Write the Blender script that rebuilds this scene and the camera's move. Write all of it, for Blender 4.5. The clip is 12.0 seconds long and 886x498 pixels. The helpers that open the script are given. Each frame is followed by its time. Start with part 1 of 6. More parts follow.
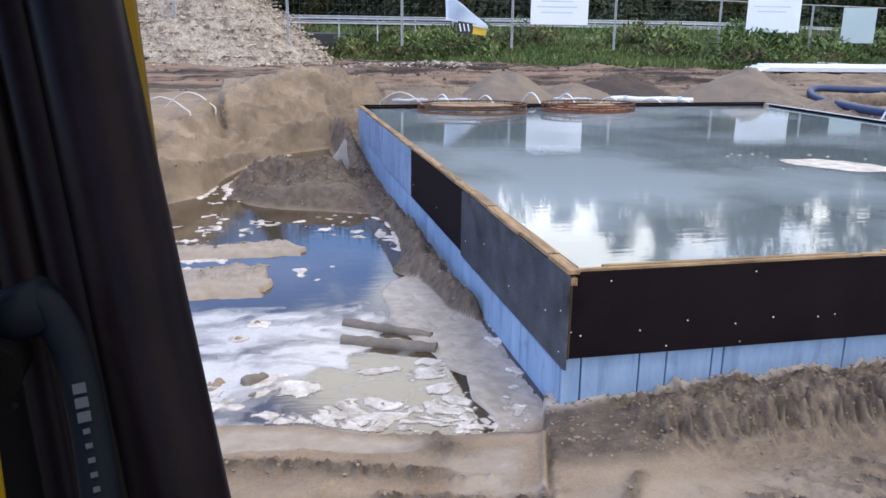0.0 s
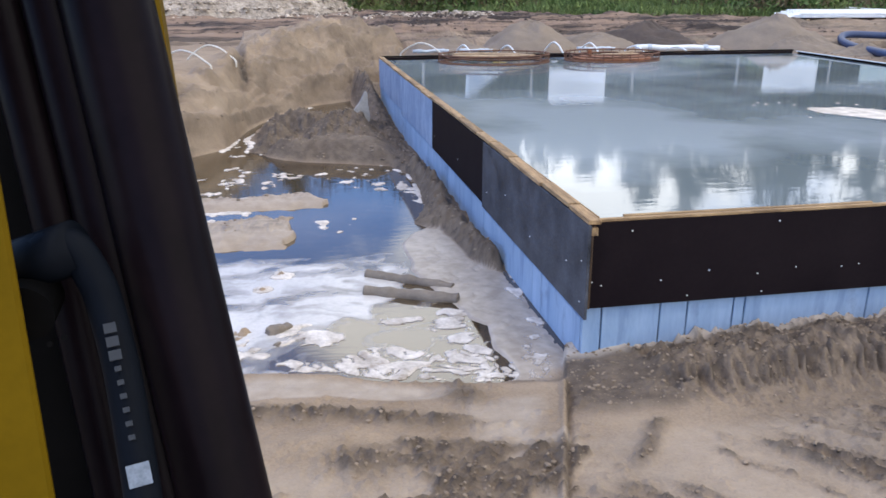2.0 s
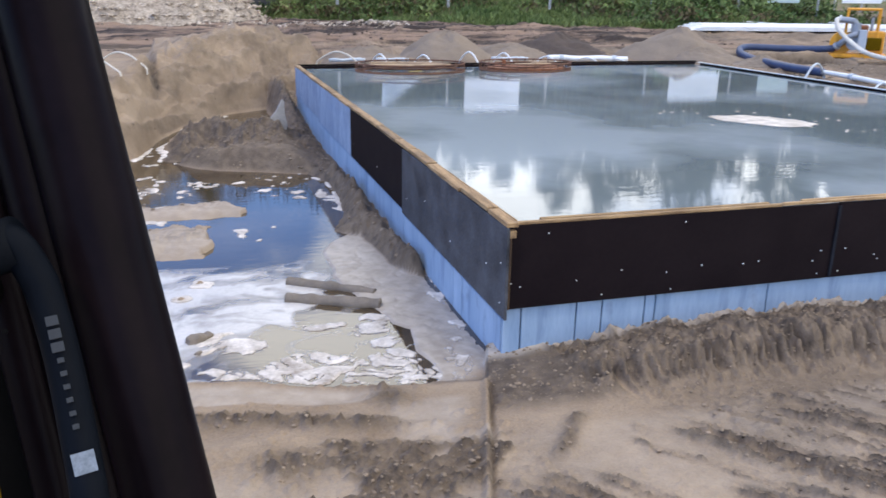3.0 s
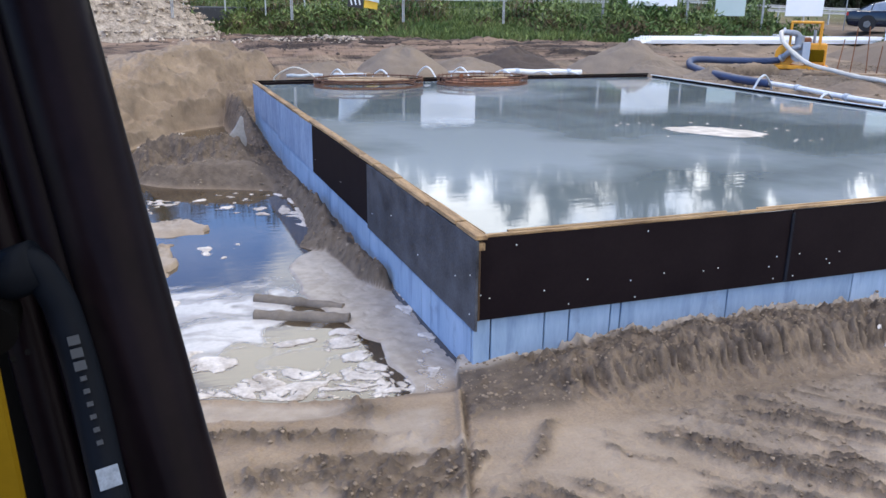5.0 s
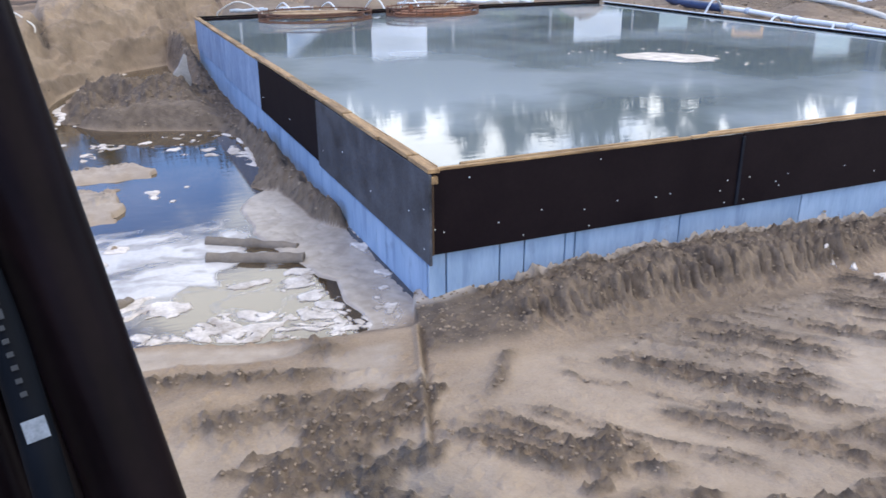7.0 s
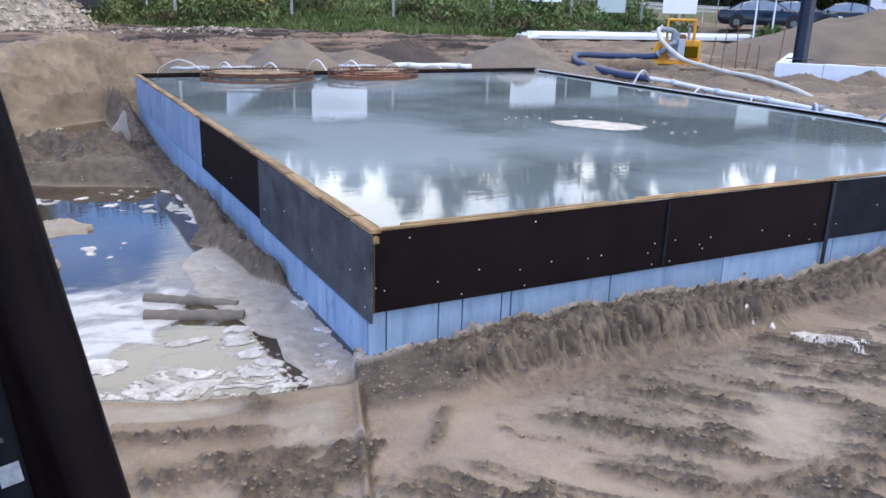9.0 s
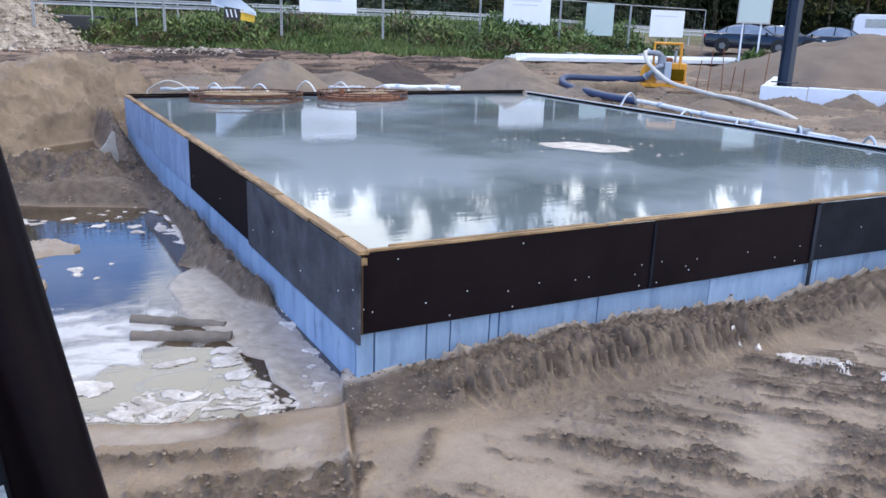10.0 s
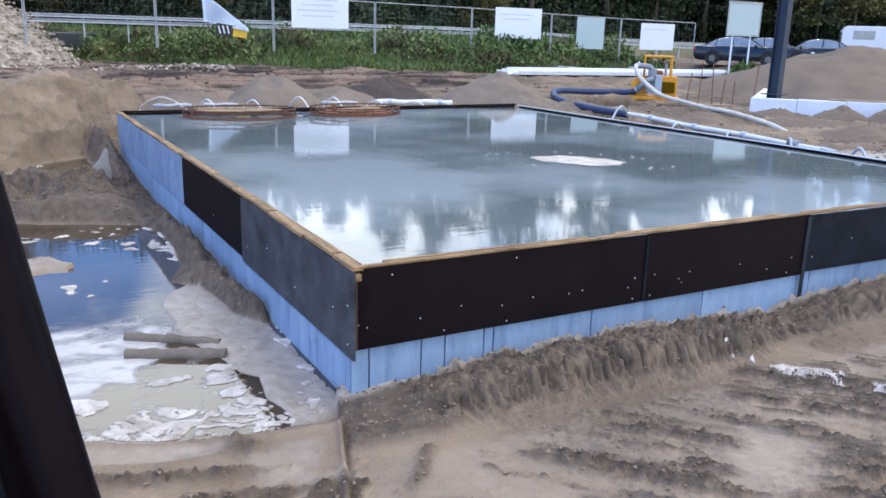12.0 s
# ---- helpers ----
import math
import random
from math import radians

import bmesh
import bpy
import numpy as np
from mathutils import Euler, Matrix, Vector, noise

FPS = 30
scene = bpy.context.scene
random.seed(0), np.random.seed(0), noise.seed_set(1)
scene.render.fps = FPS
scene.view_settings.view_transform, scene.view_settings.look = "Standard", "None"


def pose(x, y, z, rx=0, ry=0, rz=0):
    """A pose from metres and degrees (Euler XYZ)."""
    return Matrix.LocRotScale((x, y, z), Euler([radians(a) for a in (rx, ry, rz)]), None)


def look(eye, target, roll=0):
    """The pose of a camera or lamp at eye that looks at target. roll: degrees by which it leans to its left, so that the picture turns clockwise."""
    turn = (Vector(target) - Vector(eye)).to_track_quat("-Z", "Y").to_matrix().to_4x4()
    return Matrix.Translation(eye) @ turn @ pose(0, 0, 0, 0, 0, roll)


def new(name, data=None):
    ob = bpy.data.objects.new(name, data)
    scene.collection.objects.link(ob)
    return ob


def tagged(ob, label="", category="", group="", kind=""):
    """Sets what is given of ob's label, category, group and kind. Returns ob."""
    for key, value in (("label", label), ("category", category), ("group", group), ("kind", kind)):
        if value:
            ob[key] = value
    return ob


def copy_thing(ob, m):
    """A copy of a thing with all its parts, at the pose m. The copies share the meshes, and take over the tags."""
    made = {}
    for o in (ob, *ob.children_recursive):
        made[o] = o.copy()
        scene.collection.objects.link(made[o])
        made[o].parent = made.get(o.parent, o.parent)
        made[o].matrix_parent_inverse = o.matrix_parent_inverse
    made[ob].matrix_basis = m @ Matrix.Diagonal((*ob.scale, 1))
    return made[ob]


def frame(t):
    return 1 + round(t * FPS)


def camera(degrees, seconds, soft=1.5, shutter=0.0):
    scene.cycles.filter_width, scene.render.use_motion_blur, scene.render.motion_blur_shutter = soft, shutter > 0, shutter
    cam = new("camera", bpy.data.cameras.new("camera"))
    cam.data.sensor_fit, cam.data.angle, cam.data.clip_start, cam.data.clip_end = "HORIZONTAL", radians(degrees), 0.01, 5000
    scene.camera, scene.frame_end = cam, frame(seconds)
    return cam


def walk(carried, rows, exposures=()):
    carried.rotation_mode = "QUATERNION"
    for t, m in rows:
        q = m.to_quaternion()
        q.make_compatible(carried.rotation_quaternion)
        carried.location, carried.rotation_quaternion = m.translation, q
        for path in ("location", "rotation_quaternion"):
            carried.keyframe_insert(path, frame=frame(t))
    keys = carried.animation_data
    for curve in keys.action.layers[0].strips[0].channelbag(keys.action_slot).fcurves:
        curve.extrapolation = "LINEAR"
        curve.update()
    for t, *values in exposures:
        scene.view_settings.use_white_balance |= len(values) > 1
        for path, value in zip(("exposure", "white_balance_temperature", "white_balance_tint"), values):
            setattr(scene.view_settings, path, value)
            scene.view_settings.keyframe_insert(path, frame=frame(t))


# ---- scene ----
cam = camera(57.5, 12.0, shutter=0.5)
PATH = [
    (0, (-1.975, -4.873, 2.55), (-1.557, -2.988, 2.029), 0.7),
    (0.5, (-1.976, -4.862, 2.545), (-1.566, -2.976, 2.019), 0.8),
    (1, (-1.993, -4.888, 2.559), (-1.606, -3.004, 2.008), 0.6),
    (1.5, (-1.969, -4.892, 2.55), (-1.64, -3.015, 1.944), -0.2),
    (2, (-1.972, -4.902, 2.54), (-1.614, -3.039, 1.908), 0.0),
    (2.5, (-1.983, -4.941, 2.537), (-1.537, -3.1, 1.896), 0.6),
    (3, (-2.017, -4.992, 2.536), (-1.462, -3.17, 1.927), 0.9),
    (3.5, (-2.068, -5.027, 2.544), (-1.443, -3.223, 1.949), 0.7),
    (5.5, (-2.131, -5.038, 2.567), (-1.467, -3.236, 2.007), 0.4),
    (6, (-2.142, -5.042, 2.574), (-1.491, -3.231, 2.029), -0.6),
    (6.5, (-2.138, -5.042, 2.57), (-1.501, -3.24, 1.984), -0.2),
    (7, (-2.069, -5.003, 2.532), (-1.336, -3.29, 1.806), -0.4),
    (9, (-2.153, -5.135, 2.592), (-1.261, -3.445, 2.004), 1.6),
    (9.5, (-2.156, -5.152, 2.606), (-1.247, -3.461, 2.044), 1.8),
    (10, (-2.156, -5.152, 2.605), (-1.234, -3.461, 2.066), 1.9),
    (10.5, (-2.161, -5.16, 2.611), (-1.233, -3.464, 2.098), 2.1),
    (11, (-2.166, -5.163, 2.621), (-1.235, -3.466, 2.119), 2.0),
    (11.5, (-2.164, -5.165, 2.619), (-1.231, -3.463, 2.136), 1.9),
    (12, (-2.168, -5.169, 2.627), (-1.229, -3.478, 2.12), 1.5),
]
walk(cam, [(t, look(e, g, r)) for t, e, g, r in PATH], exposures=[(0, -1.01, 6400, 9), (3, -1.0, 6420, 9), (5.5, -1.02, 6350, 9), (7, -0.93, 6330, 9), (9.5, -1.02, 6150, 8.5), (12, -1.03, 6080, 8)])

# ---------------------------------------------------------------- world and light
world = bpy.data.worlds.new("sky")
scene.world = world
world.use_nodes = True
wn, wl = world.node_tree.nodes, world.node_tree.links
wn.clear()
SUN_DIR = Vector((-0.42, -0.24, 0.80)).normalized()
sky = wn.new("ShaderNodeTexSky")
sky.sky_type, sky.sun_disc = "NISHITA", False
sky.sun_elevation = math.asin(SUN_DIR.z)
sky.sun_rotation = math.atan2(SUN_DIR.x, SUN_DIR.y)
sky.dust_density, sky.ozone_density = 0.2, 2.5
wtc = wn.new("ShaderNodeTexCoord")
wmap = wn.new("ShaderNodeMapping")
wmap.inputs["Scale"].default_value = (1.0, 1.0, 1.9)
wmap.inputs["Location"].default_value = (0.08, 0.2, 0.0)
cloud = wn.new("ShaderNodeTexNoise")
cloud.inputs["Scale"].default_value, cloud.inputs["Detail"].default_value = 2.2, 6.0
cloud.inputs["Roughness"].default_value = 0.55
cramp = wn.new("ShaderNodeMapRange")
cramp.inputs["From Min"].default_value, cramp.inputs["From Max"].default_value = 0.29, 0.40
cmix = wn.new("ShaderNodeMix")
cmix.data_type = "RGBA"
cmix.inputs["B"].default_value = (44.0, 44.0, 44.0, 1.0)
wbg = wn.new("ShaderNodeBackground")
wbg.inputs["Strength"].default_value = 0.115
wout = wn.new("ShaderNodeOutputWorld")
wl.new(wtc.outputs["Generated"], wmap.inputs["Vector"])
wl.new(wmap.outputs["Vector"], cloud.inputs["Vector"])
wdrift = wn.new("ShaderNodeMath")              # the cloud bank lies to the north-east
wdrift.operation = "MULTIPLY_ADD"
wdrift.inputs[1].default_value = -1.1
waway, wsquare = wn.new("ShaderNodeMath"), wn.new("ShaderNodeMath")
waway.operation, wsquare.operation = "SUBTRACT", "MULTIPLY"
waway.inputs[1].default_value = 0.50
wl.new(waway.outputs["Value"], wsquare.inputs[0])
wl.new(waway.outputs["Value"], wsquare.inputs[1])
wl.new(wsquare.outputs["Value"], wdrift.inputs[0])
wl.new(cloud.outputs["Fac"], wdrift.inputs[2])
wl.new(wdrift.outputs["Value"], cramp.inputs["Value"])
wsep = wn.new("ShaderNodeSeparateXYZ")
whaze = wn.new("ShaderNodeMapRange")
whaze.inputs["From Min"].default_value, whaze.inputs["From Max"].default_value = 0.0, 0.22
whaze.inputs["To Min"].default_value, whaze.inputs["To Max"].default_value = 0.45, 0.0
wmax = wn.new("ShaderNodeMath")
wmax.operation = "MAXIMUM"
wl.new(wtc.outputs["Generated"], wsep.inputs["Vector"])
wl.new(wsep.outputs["Z"], whaze.inputs["Value"])
wl.new(wsep.outputs["X"], waway.inputs[0])
wl.new(whaze.outputs["Result"], wmax.inputs[0])
wl.new(cramp.outputs["Result"], wmax.inputs[1])
wl.new(wmax.outputs["Value"], cmix.inputs["Factor"])
wgain = wn.new("ShaderNodeVectorMath")
wgain.operation = "MULTIPLY"
wgain.inputs[1].default_value = (3.1, 3.9, 5.35)
wl.new(sky.outputs["Color"], wgain.inputs[0])
wl.new(wgain.outputs["Vector"], cmix.inputs["A"])
wl.new(cmix.outputs["Result"], wbg.inputs["Color"])
wl.new(wbg.outputs["Background"], wout.inputs["Surface"])

sun = new("sun", bpy.data.lights.new("sun", "SUN"))
sun.data.energy, sun.data.angle, sun.data.color = 3.2, radians(5), (1.0, 0.91, 0.79)
sun.matrix_world = look(SUN_DIR * 60, (0, 0, 0))


# ---------------------------------------------------------------- materials
def material(name, a, b, rough=0.8, coarse=3.0, fine=40.0, bump=0.3, metal=0.0, ior=1.45, grain=None, each=0.0, spread=0.25, depth=0.01, island=0.0):
    """A surface whose colour goes from a to b by a coarse and a fine noise, with fine relief. grain: stretch of the noise. each: change from piece to piece."""
    m = bpy.data.materials.new(name)
    m.use_nodes = True
    n, k = m.node_tree.nodes, m.node_tree.links
    s = n["Principled BSDF"]
    tc = n.new("ShaderNodeTexCoord")
    mp = n.new("ShaderNodeMapping")
    mp.inputs["Scale"].default_value = grain or (1, 1, 1)
    k.new(tc.outputs["Object"], mp.inputs["Vector"])
    info = n.new("ShaderNodeObjectInfo")
    big, small = n.new("ShaderNodeTexNoise"), n.new("ShaderNodeTexNoise")
    for t, sc, de in ((big, coarse, 5.0), (small, fine, 4.0)):
        t.noise_dimensions = "4D"
        t.inputs["Scale"].default_value, t.inputs["Detail"].default_value = sc, de
        t.inputs["Roughness"].default_value = 0.6
        k.new(mp.outputs["Vector"], t.inputs["Vector"])
        k.new(info.outputs["Random"], t.inputs["W"])
    add = n.new("ShaderNodeMath")
    add.operation = "MULTIPLY_ADD"
    add.inputs[1].default_value = 0.45
    k.new(small.outputs["Fac"], add.inputs[0])
    k.new(big.outputs["Fac"], add.inputs[2])
    mr = n.new("ShaderNodeMapRange")
    mr.inputs["From Min"].default_value, mr.inputs["From Max"].default_value = 0.725 - spread, 0.725 + spread
    k.new(add.outputs["Value"], mr.inputs["Value"])
    mix = n.new("ShaderNodeMix")
    mix.data_type = "RGBA"
    mix.inputs["A"].default_value, mix.inputs["B"].default_value = (*a, 1), (*b, 1)
    k.new(mr.outputs["Result"], mix.inputs["Factor"])
    last = mix.outputs["Result"]
    for amount, source in ((each, info.outputs["Random"]), (island, None)):
        if not amount:
            continue
        if source is None:
            source = n.new("ShaderNodeNewGeometry").outputs["Random Per Island"]
        hsv = n.new("ShaderNodeHueSaturation")
        r2 = n.new("ShaderNodeMapRange")
        r2.inputs["To Min"].default_value, r2.inputs["To Max"].default_value = 1 - amount, 1 + amount
        k.new(source, r2.inputs["Value"])
        k.new(r2.outputs["Result"], hsv.inputs["Value"])
        k.new(last, hsv.inputs["Color"])
        last = hsv.outputs["Color"]
    k.new(last, s.inputs["Base Color"])
    rr = n.new("ShaderNodeMapRange")
    rr.inputs["To Min"].default_value, rr.inputs["To Max"].default_value = max(0.02, rough - 0.1), min(1.0, rough + 0.1)
    k.new(big.outputs["Fac"], rr.inputs["Value"])
    k.new(rr.outputs["Result"], s.inputs["Roughness"])
    s.inputs["Metallic"].default_value, s.inputs["IOR"].default_value = metal, ior
    if bump:
        bp = n.new("ShaderNodeBump")
        bp.inputs["Strength"].default_value, bp.inputs["Distance"].default_value = bump, depth
        k.new(small.outputs["Fac"], bp.inputs["Height"])
        k.new(bp.outputs["Normal"], s.inputs["Normal"])
    return m


def ground_material():
    """Sand, with damp and painted shade, mud and grass soil where the sheet's own layers say so."""
    m = material("sand", (0.212, 0.148, 0.093), (0.375, 0.276, 0.183), 0.9, 1.3, 60.0, 0.6, depth=0.015, spread=0.2)
    n, k = m.node_tree.nodes, m.node_tree.links
    s = n["Principled BSDF"]
    src = s.inputs["Base Color"].links[0].from_socket
    rsrc = s.inputs["Roughness"].links[0].from_socket
    nz = n.new("ShaderNodeTexNoise")
    nz.inputs["Scale"].default_value, nz.inputs["Detail"].default_value = 9.0, 6.0
    k.new(n["Texture Coordinate"].outputs["Object"], nz.inputs["Vector"])
    stretch = n.new("ShaderNodeMapping")
    stretch.inputs["Scale"].default_value = (0.05, 0.42, 1.0)
    stretch.inputs["Rotation"].default_value = (0, 0, 0.1)
    nr = n.new("ShaderNodeTexNoise")
    nr.inputs["Scale"].default_value, nr.inputs["Detail"].default_value, nr.inputs["Roughness"].default_value = 3.0, 7.0, 0.68
    k.new(n["Texture Coordinate"].outputs["Object"], stretch.inputs["Vector"])
    k.new(stretch.outputs["Vector"], nr.inputs["Vector"])
    for layer, dark, light in (("damp", (0.052, 0.037, 0.026), (0.135, 0.099, 0.069)), ("silt", (0.33, 0.268, 0.205), (0.46, 0.385, 0.305)), ("mud", (0.026, 0.015, 0.010), (0.25, 0.165, 0.11)), ("soil", (0.08, 0.11, 0.032), (0.17, 0.19, 0.065))):
        at = n.new("ShaderNodeAttribute")
        at.attribute_name = layer
        cm = n.new("ShaderNodeMix")
        cm.data_type = "RGBA"
        cm.inputs["A"].default_value, cm.inputs["B"].default_value = (*dark, 1), (*light, 1)
        rg = n.new("ShaderNodeMapRange")
        rg.inputs["From Min"].default_value, rg.inputs["From Max"].default_value = (0.43, 0.57) if layer == "mud" else (0.35, 0.65)
        k.new((nr if layer == "mud" else nz).outputs["Fac"], rg.inputs["Value"])
        k.new(rg.outputs["Result"], cm.inputs["Factor"])
        mx = n.new("ShaderNodeMix")
        mx.data_type = "RGBA"
        k.new(at.outputs["Fac"], mx.inputs["Factor"])
        k.new(src, mx.inputs["A"])
        k.new(cm.outputs["Result"], mx.inputs["B"])
        src = mx.outputs["Result"]
        if layer == "silt":
            rm = n.new("ShaderNodeMix")
            k.new(at.outputs["Fac"], rm.inputs[0])
            k.new(rsrc, rm.inputs[2])
            rm.inputs[3].default_value = 0.38
            rsrc = rm.outputs[0]
            even = n.new("ShaderNodeMapRange")         # silt settles smooth
            even.inputs["To Min"].default_value, even.inputs["To Max"].default_value = 0.7, 0.06
            k.new(at.outputs["Fac"], even.inputs["Value"])
            k.new(even.outputs["Result"], n["Bump"].inputs["Strength"])
            # crumbs, and scrape lines that run with the wheel marks
            axes = []
            for way, sc in (((0.65, -0.76, 0), 1.6), ((0.76, 0.65, 0), 17.0)):
                dot = n.new("ShaderNodeVectorMath")
                dot.operation = "DOT_PRODUCT"
                dot.inputs[1].default_value = [c * sc for c in way]
                k.new(n["Texture Coordinate"].outputs["Object"], dot.inputs[0])
                axes.append(dot.outputs["Value"])
            comb = n.new("ShaderNodeCombineXYZ")
            k.new(axes[0], comb.inputs["X"])
            k.new(axes[1], comb.inputs["Y"])
            below = None
            for vec, sc, dist, gain in ((comb.outputs["Vector"], 1.0, 0.05, 0.55), (n["Texture Coordinate"].outputs["Object"], 16.0, 0.06, 0.55)):
                tex = n.new("ShaderNodeTexNoise")
                tex.inputs["Scale"].default_value, tex.inputs["Detail"].default_value, tex.inputs["Roughness"].default_value = sc, 7.0, 0.68
                k.new(vec, tex.inputs["Vector"])
                bp2 = n.new("ShaderNodeBump")
                bp2.inputs["Distance"].default_value = dist
                mul = n.new("ShaderNodeMath")
                mul.operation = "MULTIPLY"
                mul.inputs[1].default_value = gain
                k.new(even.outputs["Result"], mul.inputs[0])
                k.new(mul.outputs["Value"], bp2.inputs["Strength"])
                k.new(tex.outputs["Fac"], bp2.inputs["Height"])
                if below:
                    k.new(below, bp2.inputs["Normal"])
                below = bp2.outputs["Normal"]
            k.new(below, n["Bump"].inputs["Normal"])
    k.new(src, s.inputs["Base Color"])
    k.new(rsrc, s.inputs["Roughness"])
    return m


def water_material(name, a, b, rough, scale, ripple, lo=0.45, hi=0.6, stretch=(1, 1, 1), ior=1.33, warp=0.0):
    """Murky water: clear and milky parts in swirls, with small ripples."""
    m = bpy.data.materials.new(name)
    m.use_nodes = True
    n, k = m.node_tree.nodes, m.node_tree.links
    s = n["Principled BSDF"]
    tc, mp = n.new("ShaderNodeTexCoord"), n.new("ShaderNodeMapping")
    mp.inputs["Scale"].default_value = stretch
    k.new(tc.outputs["Object"], mp.inputs["Vector"])
    sw, rp = n.new("ShaderNodeTexNoise"), n.new("ShaderNodeTexNoise")
    sw.inputs["Scale"].default_value, sw.inputs["Detail"].default_value, sw.inputs["Distortion"].default_value = scale, 6.0, warp
    rp.inputs["Scale"].default_value, rp.inputs["Detail"].default_value = 7.0, 3.0
    k.new(mp.outputs["Vector"], sw.inputs["Vector"])
    wave = n.new("ShaderNodeMapping")
    wave.inputs["Scale"].default_value = (0.45, 1.9, 1.0)
    k.new(tc.outputs["Object"], wave.inputs["Vector"])
    k.new(wave.outputs["Vector"], rp.inputs["Vector"])
    mr = n.new("ShaderNodeMapRange")
    mr.inputs["From Min"].default_value, mr.inputs["From Max"].default_value = lo, hi
    k.new(sw.outputs["Fac"], mr.inputs["Value"])
    mix = n.new("ShaderNodeMix")
    mix.data_type = "RGBA"
    mix.inputs["A"].default_value, mix.inputs["B"].default_value = (*a, 1), (*b, 1)
    k.new(mr.outputs["Result"], mix.inputs["Factor"])
    k.new(mix.outputs["Result"], s.inputs["Base Color"])
    s.inputs["Roughness"].default_value, s.inputs["IOR"].default_value = rough, ior
    bp = n.new("ShaderNodeBump")
    bp.inputs["Strength"].default_value, bp.inputs["Distance"].default_value = ripple, 0.02
    k.new(rp.outputs["Fac"], bp.inputs["Height"])
    k.new(bp.outputs["Normal"], s.inputs["Normal"])
    return m


def soft_edge(m, gain, low):
    """Lets a floating layer thin out towards its rim, as its own cover says."""
    n, k = m.node_tree.nodes, m.node_tree.links
    at = n.new("ShaderNodeAttribute")
    at.attribute_name = "cover"
    mr = n.new("ShaderNodeMapRange")
    mr.inputs["From Max"].default_value, mr.inputs["To Min"].default_value = gain, low
    k.new(at.outputs["Fac"], mr.inputs["Value"])
    k.new(mr.outputs["Result"], n["Principled BSDF"].inputs["Alpha"])


SAND = ground_material()
POOL = water_material("murky slab water", (0.16, 0.185, 0.185), (0.36, 0.40, 0.41), 0.03, 0.26, 0.030, ior=1.5)
PUDDLE = water_material("puddle water", (0.050, 0.031, 0.013), (0.095, 0.066, 0.036), 0.02, 0.6, 0.04, ior=1.85)
FOAM = material("foam", (0.30, 0.24, 0.18), (0.80, 0.72, 0.63), 0.55, 7.0, 45.0, 0.6, spread=0.2)
FILM = material("foamy film", (0.44, 0.40, 0.355), (0.66, 0.61, 0.55), 0.22, 2.5, 30.0, 0.1)
soft_edge(FOAM, 0.05, 0.1)
soft_edge(FILM, 0.45, 0.0)
CONCRETE = material("blue-grey concrete", (0.18, 0.272, 0.405), (0.345, 0.445, 0.585), 0.75, 1.6, 14.0, 0.15, each=0.07, grain=(2.5, 2.5, 0.5), spread=0.3)


def drips(m, low, scale, lo, hi, dark):
    """Streaks that run down a face, darker than the rest."""
    n, k = m.node_tree.nodes, m.node_tree.links
    s = n["Principled BSDF"]
    src = s.inputs["Base Color"].links[0].from_socket
    mp, tex, mr, mx = n.new("ShaderNodeMapping"), n.new("ShaderNodeTexNoise"), n.new("ShaderNodeMapRange"), n.new("ShaderNodeMix")
    mp.inputs["Scale"].default_value = (scale, scale, low)
    tex.inputs["Scale"].default_value, tex.inputs["Detail"].default_value, tex.inputs["Roughness"].default_value = 1.0, 5.0, 0.6
    mr.inputs["From Min"].default_value, mr.inputs["From Max"].default_value = lo, hi
    mx.data_type, mx.blend_type = "RGBA", "MULTIPLY"
    mx.inputs["B"].default_value = (*dark, 1)
    k.new(n["Texture Coordinate"].outputs["Object"], mp.inputs["Vector"])
    k.new(mp.outputs["Vector"], tex.inputs["Vector"])
    k.new(tex.outputs["Fac"], mr.inputs["Value"])
    k.new(mr.outputs["Result"], mx.inputs["Factor"])
    k.new(src, mx.inputs["A"])
    k.new(mx.outputs["Result"], s.inputs["Base Color"])


drips(CONCRETE, 0.9, 6.5, 0.58, 0.70, (0.72, 0.75, 0.80))
drips(CONCRETE, 3.0, 4.0, 0.60, 0.72, (0.72, 0.72, 0.74))
JOINT = material("dark joint", (0.05, 0.055, 0.07), (0.10, 0.11, 0.13), 0.8)
PLYDARK = material("dark film-faced plywood", (0.0075, 0.0045, 0.006), (0.015, 0.010, 0.011), 0.6, 2.0, 35.0, 0.08, each=0.1, ior=1.16)
PLYGREY = material("scuffed film-faced plywood", (0.018, 0.019, 0.023), (0.085, 0.088, 0.10), 0.5, 3.5, 45.0, 0.12, spread=0.22, each=0.15, ior=1.3)
PLYBLUE = material("blue-black film-faced plywood", (0.006, 0.007, 0.011), (0.018, 0.021, 0.030), 0.55, 3.0, 40.0, 0.1, spread=0.2, ior=1.2)
JOINTDARK = material("dark wet batten", (0.010, 0.013, 0.020), (0.035, 0.042, 0.058), 0.5, 4.0, 30.0, 0.15, grain=(4, 4, 1), ior=1.3)
PLYPALE = material("cement-smeared plywood", (0.13, 0.19, 0.305), (0.31, 0.385, 0.50), 0.65, 2.5, 20.0, 0.12, each=0.08, grain=(2, 2, 0.6), spread=0.2)
TIMBER = material("sawn timber", (0.15, 0.088, 0.04), (0.46, 0.30, 0.145), 0.75, 3.0, 18.0, 0.3, grain=(1, 9, 9), each=0.28, spread=0.2)
TIMBERY = material("sawn timber lengthwise", (0.14, 0.08, 0.036), (0.42, 0.27, 0.13), 0.75, 3.0, 18.0, 0.3, grain=(9, 1, 9), each=0.32, spread=0.2)
